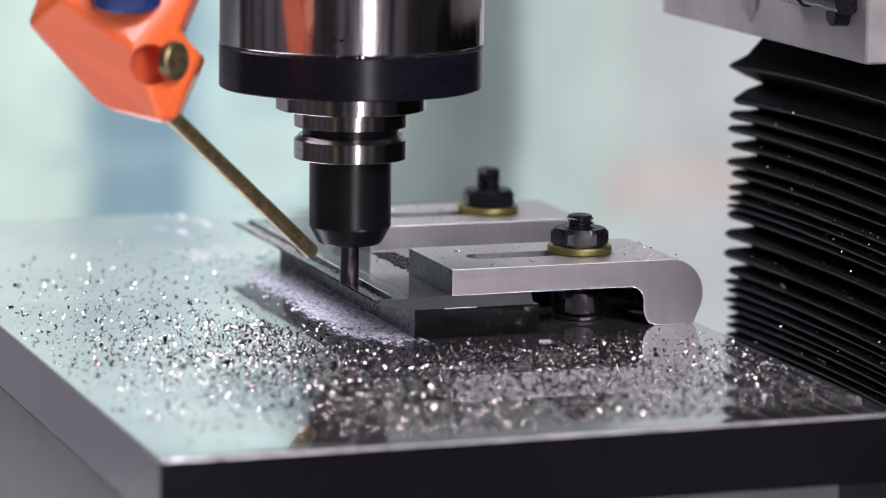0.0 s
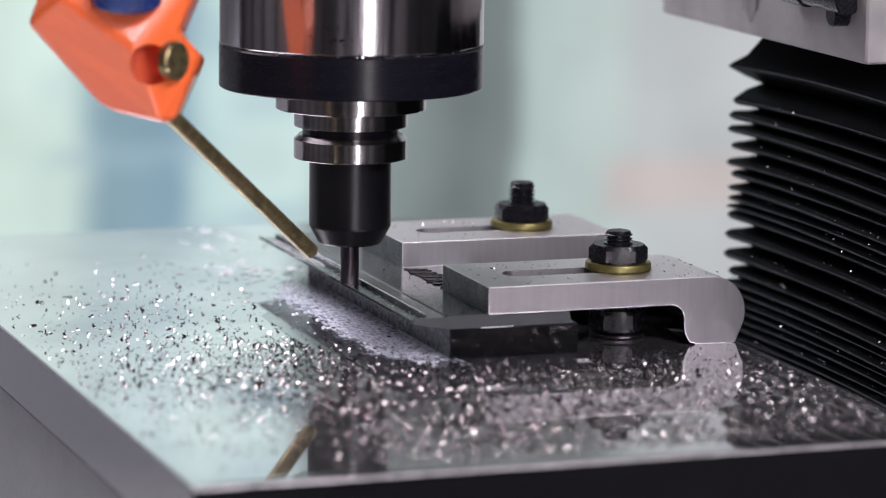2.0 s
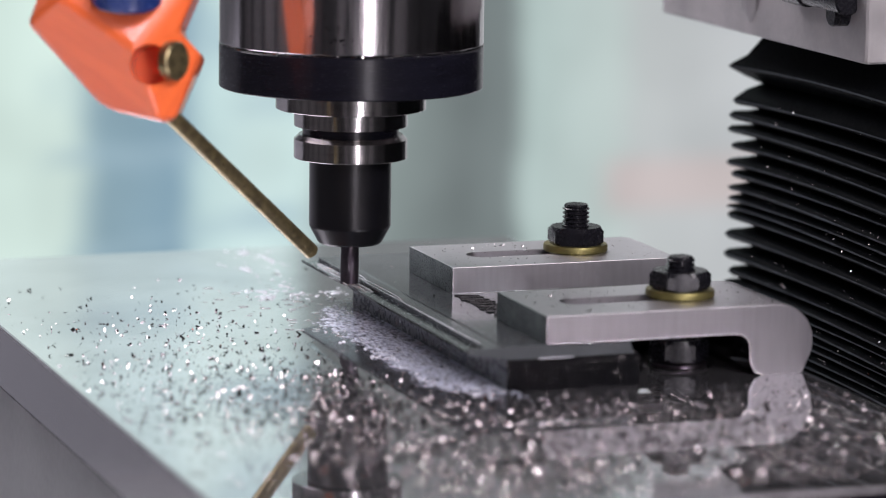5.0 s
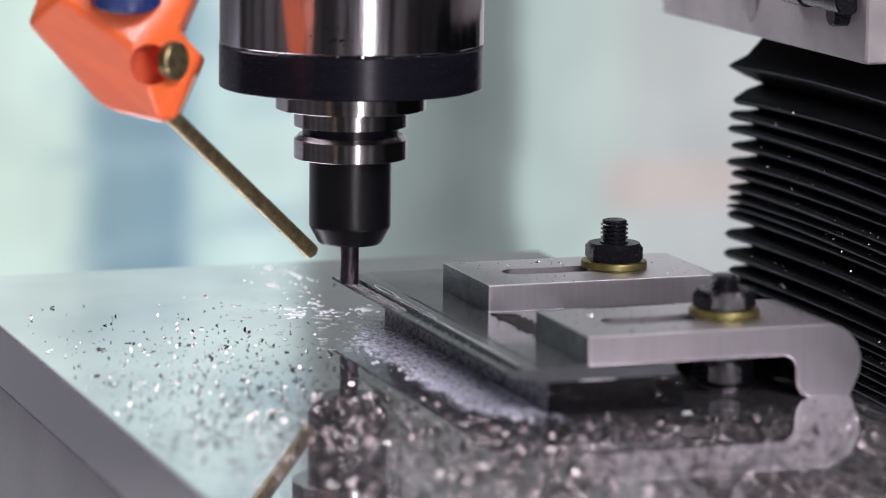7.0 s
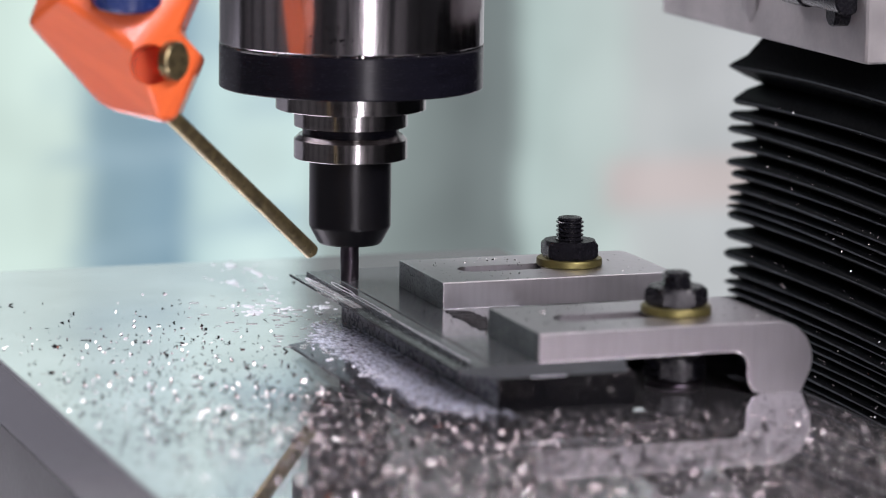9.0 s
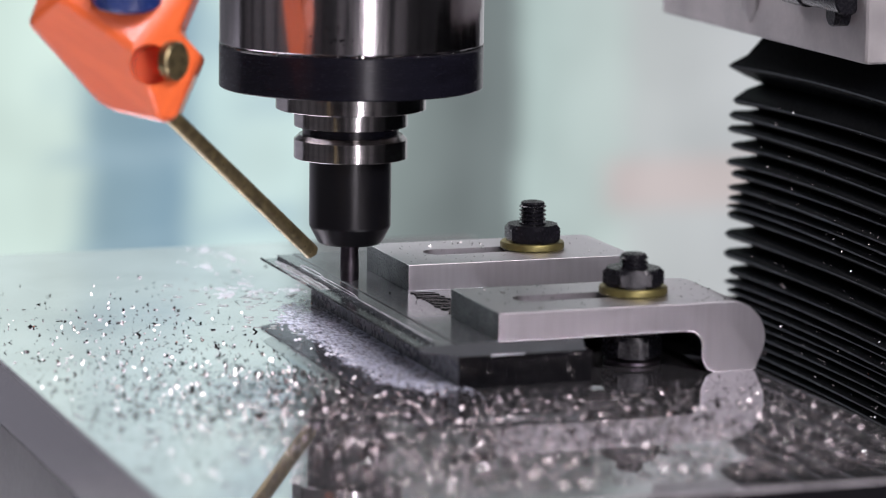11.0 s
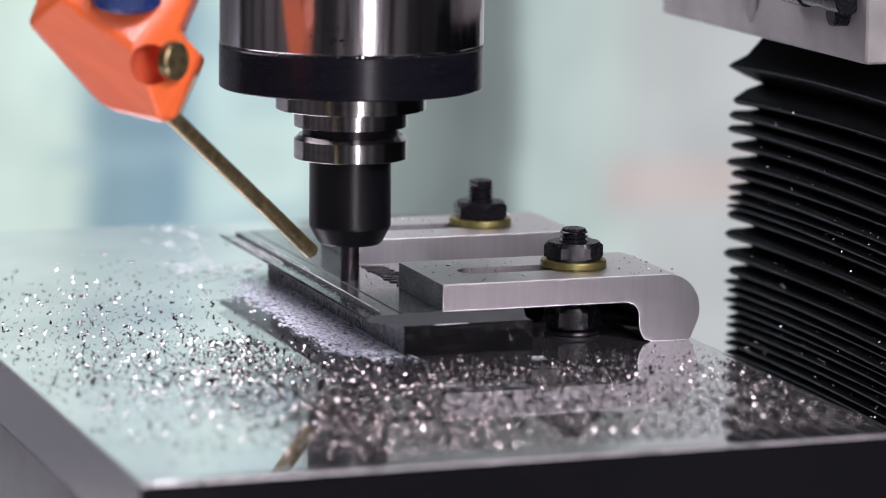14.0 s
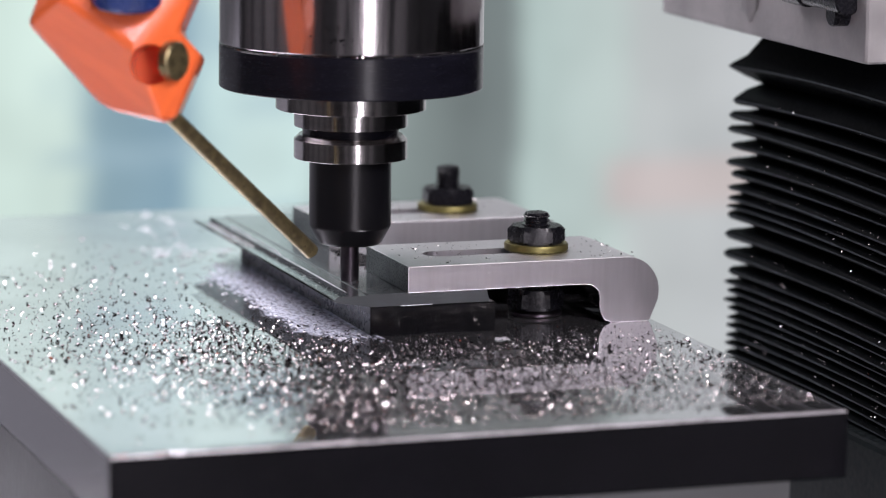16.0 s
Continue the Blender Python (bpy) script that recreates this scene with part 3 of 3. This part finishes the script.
    for p, q in zip(rows, rows[1:]):
        for i in range(8):
            bm.faces.new((p[i], p[i + 1], q[i + 1], q[i]))
    stain = link("oil_film", bm, OIL, None, smooth=80)
    spread = [1.9 * min(1.0, j / 12, (60 - j) / 14) * min(1.0, i / 2.2, (8 - i) / 2) for j in range(61) for i in range(9)]
    stain.data.attributes.new("thickness", "FLOAT", "POINT").data.foreach_set("value", spread)
    riding(tagged(stain, "dark oily stain on the plate beside the coolant film", "coolant", kind="stuff"))
    # a swollen bead of coolant along the front rim of the plate
    bm = bmesh.new()
    rows = []
    for j in range(141):
        x = PX0 + 0.001 + 0.1655 * j / 140
        w = (0.0052 if x < -0.0235 else 0.0030) * (1 + 0.10 * noise.noise((x * 60, 1, 0)))
        if j in (0, 140):
            w *= 0.4
        rows.append([bm.verts.new((x, PY0 + 0.0009 + w * i / 6, 0.030 * w * math.sin(math.pi * i / 6) ** 0.7 - 0.00002)) for i in range(7)])
    for p, q in zip(rows, rows[1:]):
        for i in range(6):
            bm.faces.new((p[i], p[i + 1], q[i + 1], q[i]))
    riding(tagged(link("coolant_bead", bm, PLATE_TOP, None, smooth=80), "shiny bead of coolant along the plate's front rim", "coolant", kind="stuff"))
    # beads of froth standing on the film, thicker towards the block
    rng = random.Random(12)
    verts, faces = [], []

    def bead(x, y, rx, ry, h):
        i0, n = len(verts), 8
        for ring, (f, z) in enumerate(((1.0, 0.0), (0.72, 0.7))):
            for i in range(n):
                a = 2 * math.pi * i / n
                k = f * (1 + 0.25 * noise.noise((x * 900 + a, y * 900, 0)))
                verts.append((x + rx * k * math.cos(a), y + ry * k * math.sin(a), h * z))
        verts.append((x, y, h))
        for i in range(n):
            j = (i + 1) % n
            faces.append((i0 + i, i0 + j, i0 + n + j, i0 + n + i))
            faces.append((i0 + n + i, i0 + n + j, i0 + 2 * n))
    n = 0
    while n < 110:
        y = rng.uniform(-0.044, 0.105)
        x = rim(y) + 0.004 + rng.uniform(0, 0.014)
        if x > 0.0085 or noise.noise((x * 160, y * 80, 5)) < -0.1:
            continue
        q = rng.uniform(0.0002, 0.00045) * (1.8 if rng.random() < 0.05 else 1)
        bead(x, y, q, q * rng.uniform(1.0, 1.8), q * 0.1 + 0.0003)
        n += 1
    for cx, cy in ((-0.0110, 0.030), (-0.0125, 0.018), (-0.0090, 0.012), (-0.0130, 0.062), (-0.006, -0.012), (0.001, -0.043)):
        for _ in range(8):
            q = rng.uniform(0.0004, 0.0009)
            bead(rng.gauss(cx + 0.001, 0.0026), rng.gauss(cy, 0.006), q * 0.8, q * 1.2, q * 0.12 + 0.0004)
    # splashes thrown behind the block
    for cx, cy, lx, ly in ((-0.0045, 0.187, 0.002, 0.006), (0.003, 0.189, 0.003, 0.009), (0.006, 0.175, 0.003, 0.009), (-0.004, 0.142, 0.0035, 0.004), (-0.001, 0.128, 0.004, 0.005)):
        for _ in range(4):
            q = rng.uniform(0.0004, 0.0010)
            bead(rng.gauss(cx, lx), rng.gauss(cy, ly), q, q * 1.9, q * 0.08 + 0.0001)
    # flat milky puddles behind the block
    for cx, cy, rx, ry in ((0.003, 0.221, 0.0035, 0.006), (-0.0062, 0.187, 0.0030, 0.007), (0.0076, 0.204, 0.0022, 0.008), (-0.0133, 0.142, 0.0032, 0.0045),
                           (-0.0140, 0.131, 0.0036, 0.0045), (0.0105, 0.133, 0.0030, 0.0040), (-0.0035, 0.151, 0.0014, 0.0040), (-0.0036, 0.134, 0.0016, 0.0035)):
        bead(cx, cy, rx * 0.7, ry * 0.7, 0.00022)
        for _ in range(9):
            q = rng.uniform(0.0003, 0.0011)
            bead(rng.gauss(cx, rx * 1.2), rng.gauss(cy, ry * 1.3), q, q * 1.4, 0.00016)
    me = bpy.data.meshes.new("coolant_froth")
    me.from_pydata(verts, [], faces)
    me.materials.append(FROTH)
    for p in me.polygons:
        p.use_smooth = True
    riding(tagged(new("coolant_froth", me), "white beads of coolant froth on the milky film", "coolant", kind="stuff"))
    rng = random.Random(11)
    bm = bmesh.new()
    for k in range(70):
        x, y = rng.gauss(-0.010, 0.014), rng.gauss(0.105, 0.03)
        if -0.004 < x < 0.054 and y < 0.112 and x > 0.008:
            continue
        r = rng.uniform(0.0006, 0.002) * (1.8 if rng.random() < 0.12 else 1)
        t = bmesh.ops.create_icosphere(bm, subdivisions=2, radius=r)
        for v in t["verts"]:
            v.co = Vector((x, y, 0)) + Vector((v.co.x * (1 + 0.3 * noise.noise(v.co * 900)), v.co.y, max(v.co.z, -0.0001) * 0.09))
    for k in range(16):
        x, y = rng.choice([-0.0016, 0.0008, 0.0022]) + rng.gauss(0, 0.0004), rng.uniform(0.07, 0.115)
        ln, wd = rng.uniform(0.003, 0.016), rng.uniform(0.0004, 0.0009)
        t = bmesh.ops.create_icosphere(bm, subdivisions=2, radius=1.0)
        z = 0.0119 if x > -0.0022 else 0.0125
        for v in t["verts"]:
            v.co = Vector((x + v.co.x * wd + 0.0003 * math.sin(v.co.y * 5 + k), y + v.co.y * ln, z + max(v.co.z, -0.1) * 0.00045))
    # wet rims of long puddles; the long thin one paints the groove edge's highlight
    rims = bmesh.new()
    for x, y, ln, wd in ((0.0048, 0.066, 0.020, 0.0009), (0.0054, 0.097, 0.012, 0.0010), (0.0012, 0.108, 0.016, 0.0013), (0.0041, 0.008, 0.038, 0.00015), (0.0246, -0.0406, 0.00012, 0.0052)):
        n, m, rings = 40, 6, []
        for i in range(n):
            a = 2 * math.pi * i / n
            c = Vector((x + wd * math.cos(a) * (1 + 0.25 * noise.noise((a, y * 90, 0))), y + ln * math.sin(a), 0.0098 if y < -0.04 else 0.0130 if x > 0.004 else 0.0120))
            o = Vector((math.cos(a), 0.4 * math.sin(a), 0)).normalized()
            w = 0.00013 * (1 + 0.6 * noise.noise((a * 3, y * 50, 3)))
            rings.append([rims.verts.new(c + o * (w * 1.6 * math.cos(2 * math.pi * j / m)) + Vector((0, 0, w * math.sin(2 * math.pi * j / m)))) for j in range(m)])
        for i in range(n):
            p, q = rings[i], rings[(i + 1) % n]
            for j in range(m):
                rims.faces.new((p[j], p[(j + 1) % m], q[(j + 1) % m], q[j]))
    riding(tagged(link("coolant_rims", rims, FROTH, None, smooth=80), "white wet rims of coolant and a painted highlight line in the milled groove", "coolant", kind="stuff"))
    riding(tagged(link("coolant_drops", bm, DROP, None, smooth=80), "loose drops of coolant on the plate", "coolant", kind="stuff"))


# ---- spindle and cutter ----
def build_spindle():
    s = empty("spindle", pose(0, 0, 0), "polished steel spindle nose with black lower ring", "spindle")
    part("housing", lathe([(0.0428, 0.0918), (0.0431, 0.0922), (0.0431, 0.35)], 160), SPINDLE, s)
    part("nose_ring", lathe([(0.030, 0.0775), (0.0428, 0.0775), (0.0430, 0.0777), (0.0431, 0.0779), (0.0431, 0.0908), (0.0427, 0.0913), (0.030, 0.0913)], 160), BLACK, s, "matt black nose ring")
    part("nose", lathe([(0.015, 0.0702), (0.02445, 0.0702), (0.0246, 0.07035), (0.0246, 0.0776), (0.015, 0.0776)], 128), HOLDER, s, "bright stepped steel nose")
    t = empty("tool_holder", pose(0, 0, 0), "steel tool holder with black collet chuck and slim end mill", "tool holder")
    part("collar", lathe([(0.010, 0.0645), (0.01845, 0.0645), (0.0186, 0.06465), (0.0186, 0.0701), (0.010, 0.0701)], 128), HOLDER, t)
    part("groove", lathe([(0.010, 0.0616), (0.0158, 0.0616), (0.0158, 0.0645), (0.010, 0.0645)], 96), BLACK, t, "dark gripper groove")
    part("flange", lathe([(0.010, 0.0540), (0.01845, 0.0540), (0.0186, 0.05415), (0.0186, 0.0602), (0.0170, 0.0617), (0.010, 0.0617)], 128), HOLDER, t)
    part("collet_chuck", lathe([(0.004, 0.0256), (0.0100, 0.0256), (0.0106, 0.0262), (0.0133, 0.0312), (0.01345, 0.0318), (0.01345, 0.0541), (0.004, 0.0541)], 128), CHUCK, t, "smooth black collet chuck")
    bm = bmesh.new()
    n, rings = 48, []
    for k in range(29):
        z = 0.0120 + 0.0138 * k / 28
        tw = 0.9 * min(k, 22) / 22
        ring = []
        for i in range(n):
            a = 2 * math.pi * i / n
            lobe = math.cos(1.5 * (a - tw)) ** 2
            r = 0.00305 * (1 - (0.0 if k > 23 else 0.06) * lobe ** 4)
            ring.append(bm.verts.new((r * math.cos(a), r * math.sin(a), z)))
        rings.append(ring)
    for p, q in zip(rings, rings[1:]):
        for i in range(n):
            bm.faces.new((p[i], p[(i + 1) % n], q[(i + 1) % n], q[i]))
    bm.faces.new(rings[0]), bm.faces.new(rings[-1])
    part("end_mill", bm, CARBIDE, t, "dark carbide end mill")
    rng = random.Random(31)
    spots = []
    for _ in range(240):
        a = radians(rng.uniform(150, 350))
        n = Vector((math.cos(a), math.sin(a), 0))
        spots.append((tuple(n * 0.0430 + Vector((0, 0, 0.0915 + rng.gauss(0, 0.00012)))), tuple(n)))
    chip_mesh("swarf", spots, CHIP, "fine bright swarf caught in the joint of the spindle ring", 33, (0.00015, 0.0005), False)
    spots = []
    for _ in range(34):
        a = radians(rng.gauss(246, 6))
        n = Vector((math.cos(a), math.sin(a), 0))
        spots.append((tuple(n * 0.0430 + Vector((0, 0, rng.gauss(0.0985, 0.0022)))), tuple(n)))
    chip_mesh("dirt_specks", spots, BLOCK, "dark specks of dirt stuck on the spindle housing", 35, (0.0003, 0.0010), False, "dirt")
    return t


# ---- coolant nozzle ----
def build_nozzle():
    tip, root = Vector((-0.0234, -0.0333, 0.0289)), Vector((-0.0792, -0.0693, 0.0788))
    view = (AIM - EYE).normalized()
    right = view.cross(Vector((0, 0, 1))).normalized()
    up = right.cross(view)
    a = empty("coolant_nozzle", Matrix.Translation(root), "orange printed bracket holding an angled brass coolant tube", "nozzle")
    axis = (tip - root)
    length = axis.length
    q = axis.to_track_quat("Z", "Y").to_matrix().to_4x4()
    tube = part("tube", lathe([(0.0011, length), (0.0022, length), (0.0025, length - 0.0004), (0.0025, -0.004), (0.0011, -0.004)], 40), BRASS, a, "tarnished brass tube")
    tube.matrix_basis = q
    # bracket body, in a frame that lies along the tube's lean
    frame_m = Matrix((right, up, -view)).transposed().to_4x4()
    k = 0.000170

    # corners in units of k from the tube's root, x to the right, y up, then the depth in metres;
    # the sloping flank lies in one plane that falls away below the ridge
    def flank(x, y):
        return 0.0105 - 0.81 * k * (-0.564 * (x + 190) - 0.825 * (y - 200))
    crest, elbow, heel = (-190, 200, 0.0105), (-55, 108, 0.0105), (-9, -14, flank(-9, -14))
    left, low, foot = (-249, 156, flank(-249, 156)), (-128, 22, flank(-128, 22)), (-100, 6, flank(-100, 6))
    toe, cheek, notch = (10, -8, -0.004), (57, 104, -0.003), (18, 146, 0.003)
    neck, crown, tip_l, side = (45, 212, 0.002), (70, 290, 0.0), (-215, 300, 0.0085), (-228, 215, 0.000)
    loop_pts = [left, low, foot, heel, toe, cheek, notch, neck, crown, tip_l, side]
    bm = bmesh.new()
    top = {p: bm.verts.new((p[0] * k, p[1] * k, p[2])) for p in loop_pts + [crest, elbow]}
    base = {p: bm.verts.new((p[0] * k, p[1] * k, -0.020)) for p in loop_pts}
    for face in ((left, low, foot, heel, elbow, crest), (elbow, heel, toe, cheek, notch), (left, crest, side), (side, crest, tip_l),
                 (crest, elbow, tip_l), (elbow, crown, tip_l), (elbow, neck, crown), (elbow, notch, neck)):
        bm.faces.new([top[p] for p in face])
    for p, q in zip(loop_pts, loop_pts[1:] + loop_pts[:1]):
        bm.faces.new((top[p], base[p], base[q], top[q]))
    bm.faces.new([base[p] for p in reversed(loop_pts)])
    bmesh.ops.recalc_face_normals(bm, faces=bm.faces)
    bmesh.ops.bevel(bm, geom=[e for e in bm.edges if e.calc_face_angle(0) > radians(12)], offset=0.0016, segments=3, affect="EDGES", profile=0.5)
    pocket = bmesh.new()
    bmesh.ops.create_cone(pocket, cap_ends=True, segments=32, radius1=0.0060, radius2=0.0060, depth=0.024)
    bmesh.ops.translate(pocket, verts=pocket.verts, vec=(-0.0050, 0.0145, 0.004))
    bm = cut(bm, pocket)
    body = part("bracket", bm, ORANGE, a, "orange printed plastic bracket", 40)
    body.matrix_basis = frame_m @ pose(0, 0, 0.010)
    screw = part("thumb_screw", lathe([(0, 0.0), (0.0051, 0.0), (0.0058, 0.0006), (0.0058, 0.0032), (0.0051, 0.0038), (0, 0.0038)], 48, False), BRASS, a, "dark brass screw head")
    screw.matrix_basis = frame_m @ pose(0 * k, 94 * k, 0.0125, 4, 56, 0)
    hose = part("hose", lathe([(0.004, 0), (0.0098, 0), (0.0105, 0.001), (0.0105, 0.006), (0.0095, 0.0066), (0.0095, 0.19), (0.004, 0.19)], 48), BLUE, a, "blue coolant hose fitting")
    hose.matrix_basis = frame_m @ pose(-72 * k, 190 * k, 0.018, -68, 6, 0)


# ---- column, bellows and head ----
def build_column():
    XP, YP, YN = 0.1591, 0.0575, -0.135
    bel = empty("bellows_cover", pose(0, 0, 0), "black pleated bellows cover on the machine column, dusted with chips", "bellows")
    peaks = [0.0735, 0.0613, 0.0558, 0.0509, 0.0450, 0.0391, 0.0348, 0.0298, 0.0262, 0.0231, 0.0201, 0.0131, 0.0060, -0.0002, -0.0042]
    while peaks[-1] > -0.031:
        peaks.append(peaks[-1] - 0.0032)
    rng = random.Random(21)

    def bow(y):
        return 0.0011 * (1 - math.exp(-max(0.0, YP - y) / 0.022)) - 0.0011 * max(0.0, (YP - y - 0.05) / 0.08) ** 2

    def loop(d, z, tilt, wob):
        x0, x1, y0, y1, r = XP + d, XP + 0.12 - d, YN + d, YP - d, 0.004
        pts = []
        ny = 14
        for i in range(ny + 1):
            pts.append((x0, y0 + r + (y1 - y0 - 2 * r) * i / ny))
        for i in range(1, 5):
            an = math.pi - math.pi / 2 * i / 5
            pts.append((x0 + r + r * math.cos(an), y1 - r + r * math.sin(an)))
        pts += [(x0 + r, y1), (x1, y1), (x1, y0), (x0 + r, y0)]
        return [(x, y, z + bow(y) + tilt * (YP - y) + wob * math.sin((y - YN) * 37 + z * 900)) for x, y in pts]
    tops = [0.0842] + [(a + b) / 2 for a, b in zip(peaks, peaks[1:])] + [peaks[-1] - 0.0016]
    tilts = [rng.uniform(-0.004, 0.004) + 0.022 * math.exp(-0.45 * i) for i in range(len(tops))]
    for i, z in enumerate(peaks):
        bm = bmesh.new()
        gap = tops[i] - tops[i + 1]
        depth = 0.0085 if gap > 0.005 else 0.0062 if gap > 0.0035 else 0.0045
        th, lip = 0.00028, min(0.0013, gap * 0.24)
        jag = rng.uniform(-0.0008, 0.0008)
        tl = (tilts[i] + tilts[i + 1]) / 2
        up, down = tops[i] - z, z - tops[i + 1]
        rows = [loop(depth, tops[i], tilts[i], 0), loop(depth * 0.5, z + max(lip, up * (0.36 if i == 0 else 0.62)), (tl + tilts[i]) / 2, 0.0001), loop(0.0010 + jag, z + lip, tl, 0.0002), loop(jag, z + th, tl, 0.0002), loop(jag, z - th, tl, 0.0002), loop(0.0010 + jag, z - lip, tl, 0.0002), loop(depth * 0.5, z - max(lip, down * 0.62), (tl + tilts[i + 1]) / 2, 0.0001), loop(depth, tops[i + 1], tilts[i + 1], 0)]
        rings = [[bm.verts.new(p) for p in row] for row in rows]
        m = len(rings[0])
        for k, (p, q) in enumerate(zip(rings, rings[1:])):
            for j in range(m):
                f = bm.faces.new((p[j], p[(j + 1) % m], q[(j + 1) % m], q[j]))
                # the narrow band at each pleat's peak is a lighter blue-grey
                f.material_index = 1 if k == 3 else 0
        part("pleat", bm, [RUBBER, PLEAT_EDGE], bel, smooth=50)
    tagged(link("machine_column", box(0.153, 0.30, -0.30, 0.056, -0.34, -0.0345, 0.002), DARKBOX, None, smooth=40), "dark painted column base below the bellows", "machine column")
    # head casting over the bellows
    head = empty("column_housing", pose(0, 0, 0), "light grey painted cast housing above the bellows, with black screws", "machine housing")
    bm = box(0.1520, 0.30, -0.0680, 0.1020, 0.0878, 0.30, 0.0018, 3)
    part("casting", bm, CASTING, head)
    part("spindle_arm", box(-0.065, 0.2995, -0.066, 0.100, 0.3005, 0.44, 0.006, 3), CASTING, head)
    rod = lathe([(0, 0.0), (0.0040, 0.0), (0.0046, 0.0006), (0.0046, 0.010), (0.0040, 0.0106), (0.0040, 0.030), (0.0047, 0.0306), (0.0047, 0.0452), (0.0041, 0.046), (0, 0.046)], 40, False)
    part("drain_fitting", rod, NUT, head, "black cylindrical fitting lying along the casting", smooth=30).matrix_basis = pose(0.1490, -0.0605, 0.1076, -90, 0, 0)
    cap = lathe([(0.0, 0.0055), (0.0034, 0.0055), (0.0039, 0.0049), (0.0039, 0.0), (0, 0.0)], 32, False)
    part("socket_screw", cap, NUT, head, smooth=30).matrix_basis = pose(0.1518, -0.0528, 0.1028, 0, -90, 0)
    # a rough casting scar
    bm = bmesh.new()
    bmesh.ops.create_icosphere(bm, subdivisions=3, radius=1.0)
    for v in bm.verts:
        w = 1 + 0.35 * noise.noise(v.co * 1.7)
        v.co = Vector((v.co.x * 0.0022 * w, v.co.y * 0.0065 * w, v.co.z * 0.0085 * w - 0.35 * abs(v.co.y) * 0.006))
    part("casting_scar", bm, CASTING, head, "rough raised casting mark", smooth=60).matrix_basis = pose(0.1520, 0.0235, 0.1030, 14, 0, 0)
    rng = random.Random(4)
    spots = []
    for _ in range(2400):
        z = rng.choice(peaks)
        y = -0.095 + 0.13 * rng.random() ** 1.6
        d = rng.uniform(-0.0004, 0.0022)
        spots.append(((XP + d, y, z + bow(y) + 0.0012 + 0.35 * max(d, 0)), (-0.4, 0, 0.9)))
    chip_mesh("chips", spots, CHIP, "tiny bright chips caught in the bellows pleats", 9, (0.00018, 0.0006), False)


# ---- motion ----
FEED = 0.01705


def table_rows():
    """Seconds, and the table's way in x and y."""
    rows = [(0.5 * i, 0.0, -FEED * 0.5 * i) for i in range(15)]
    rows += [(7.3, 0.0, -FEED * 7.3), (7.5, -0.0004, -0.1279), (7.6, -0.0014, -0.1286), (7.7, -0.0032, -0.1286), (7.85, -0.0062, -0.1284),
             (8.0, -0.0090, -0.1274), (8.12, -0.0108, -0.1258), (8.25, -0.0119, -0.1237)]
    rows += [(8.5 + 0.5 * i, -0.01215, -0.1194 + FEED * 0.5 * i) for i in range(16)]
    return rows


def motions():
    rows = table_rows()
    for ob, rest in MOVING:
        walk(ob, [(t, Matrix.Translation((dx, dy, 0)) @ rest) for t, dx, dy in rows])
    walk(holder, [(i / 10, pose(0, 0, 0, 0, 0, -77 * i)) for i in range(161)])


build_room()
build_plate()
build_block()
build_workpiece()
build_clamps()
build_chips()
build_coolant()
holder = build_spindle()
build_nozzle()
build_column()
motions()
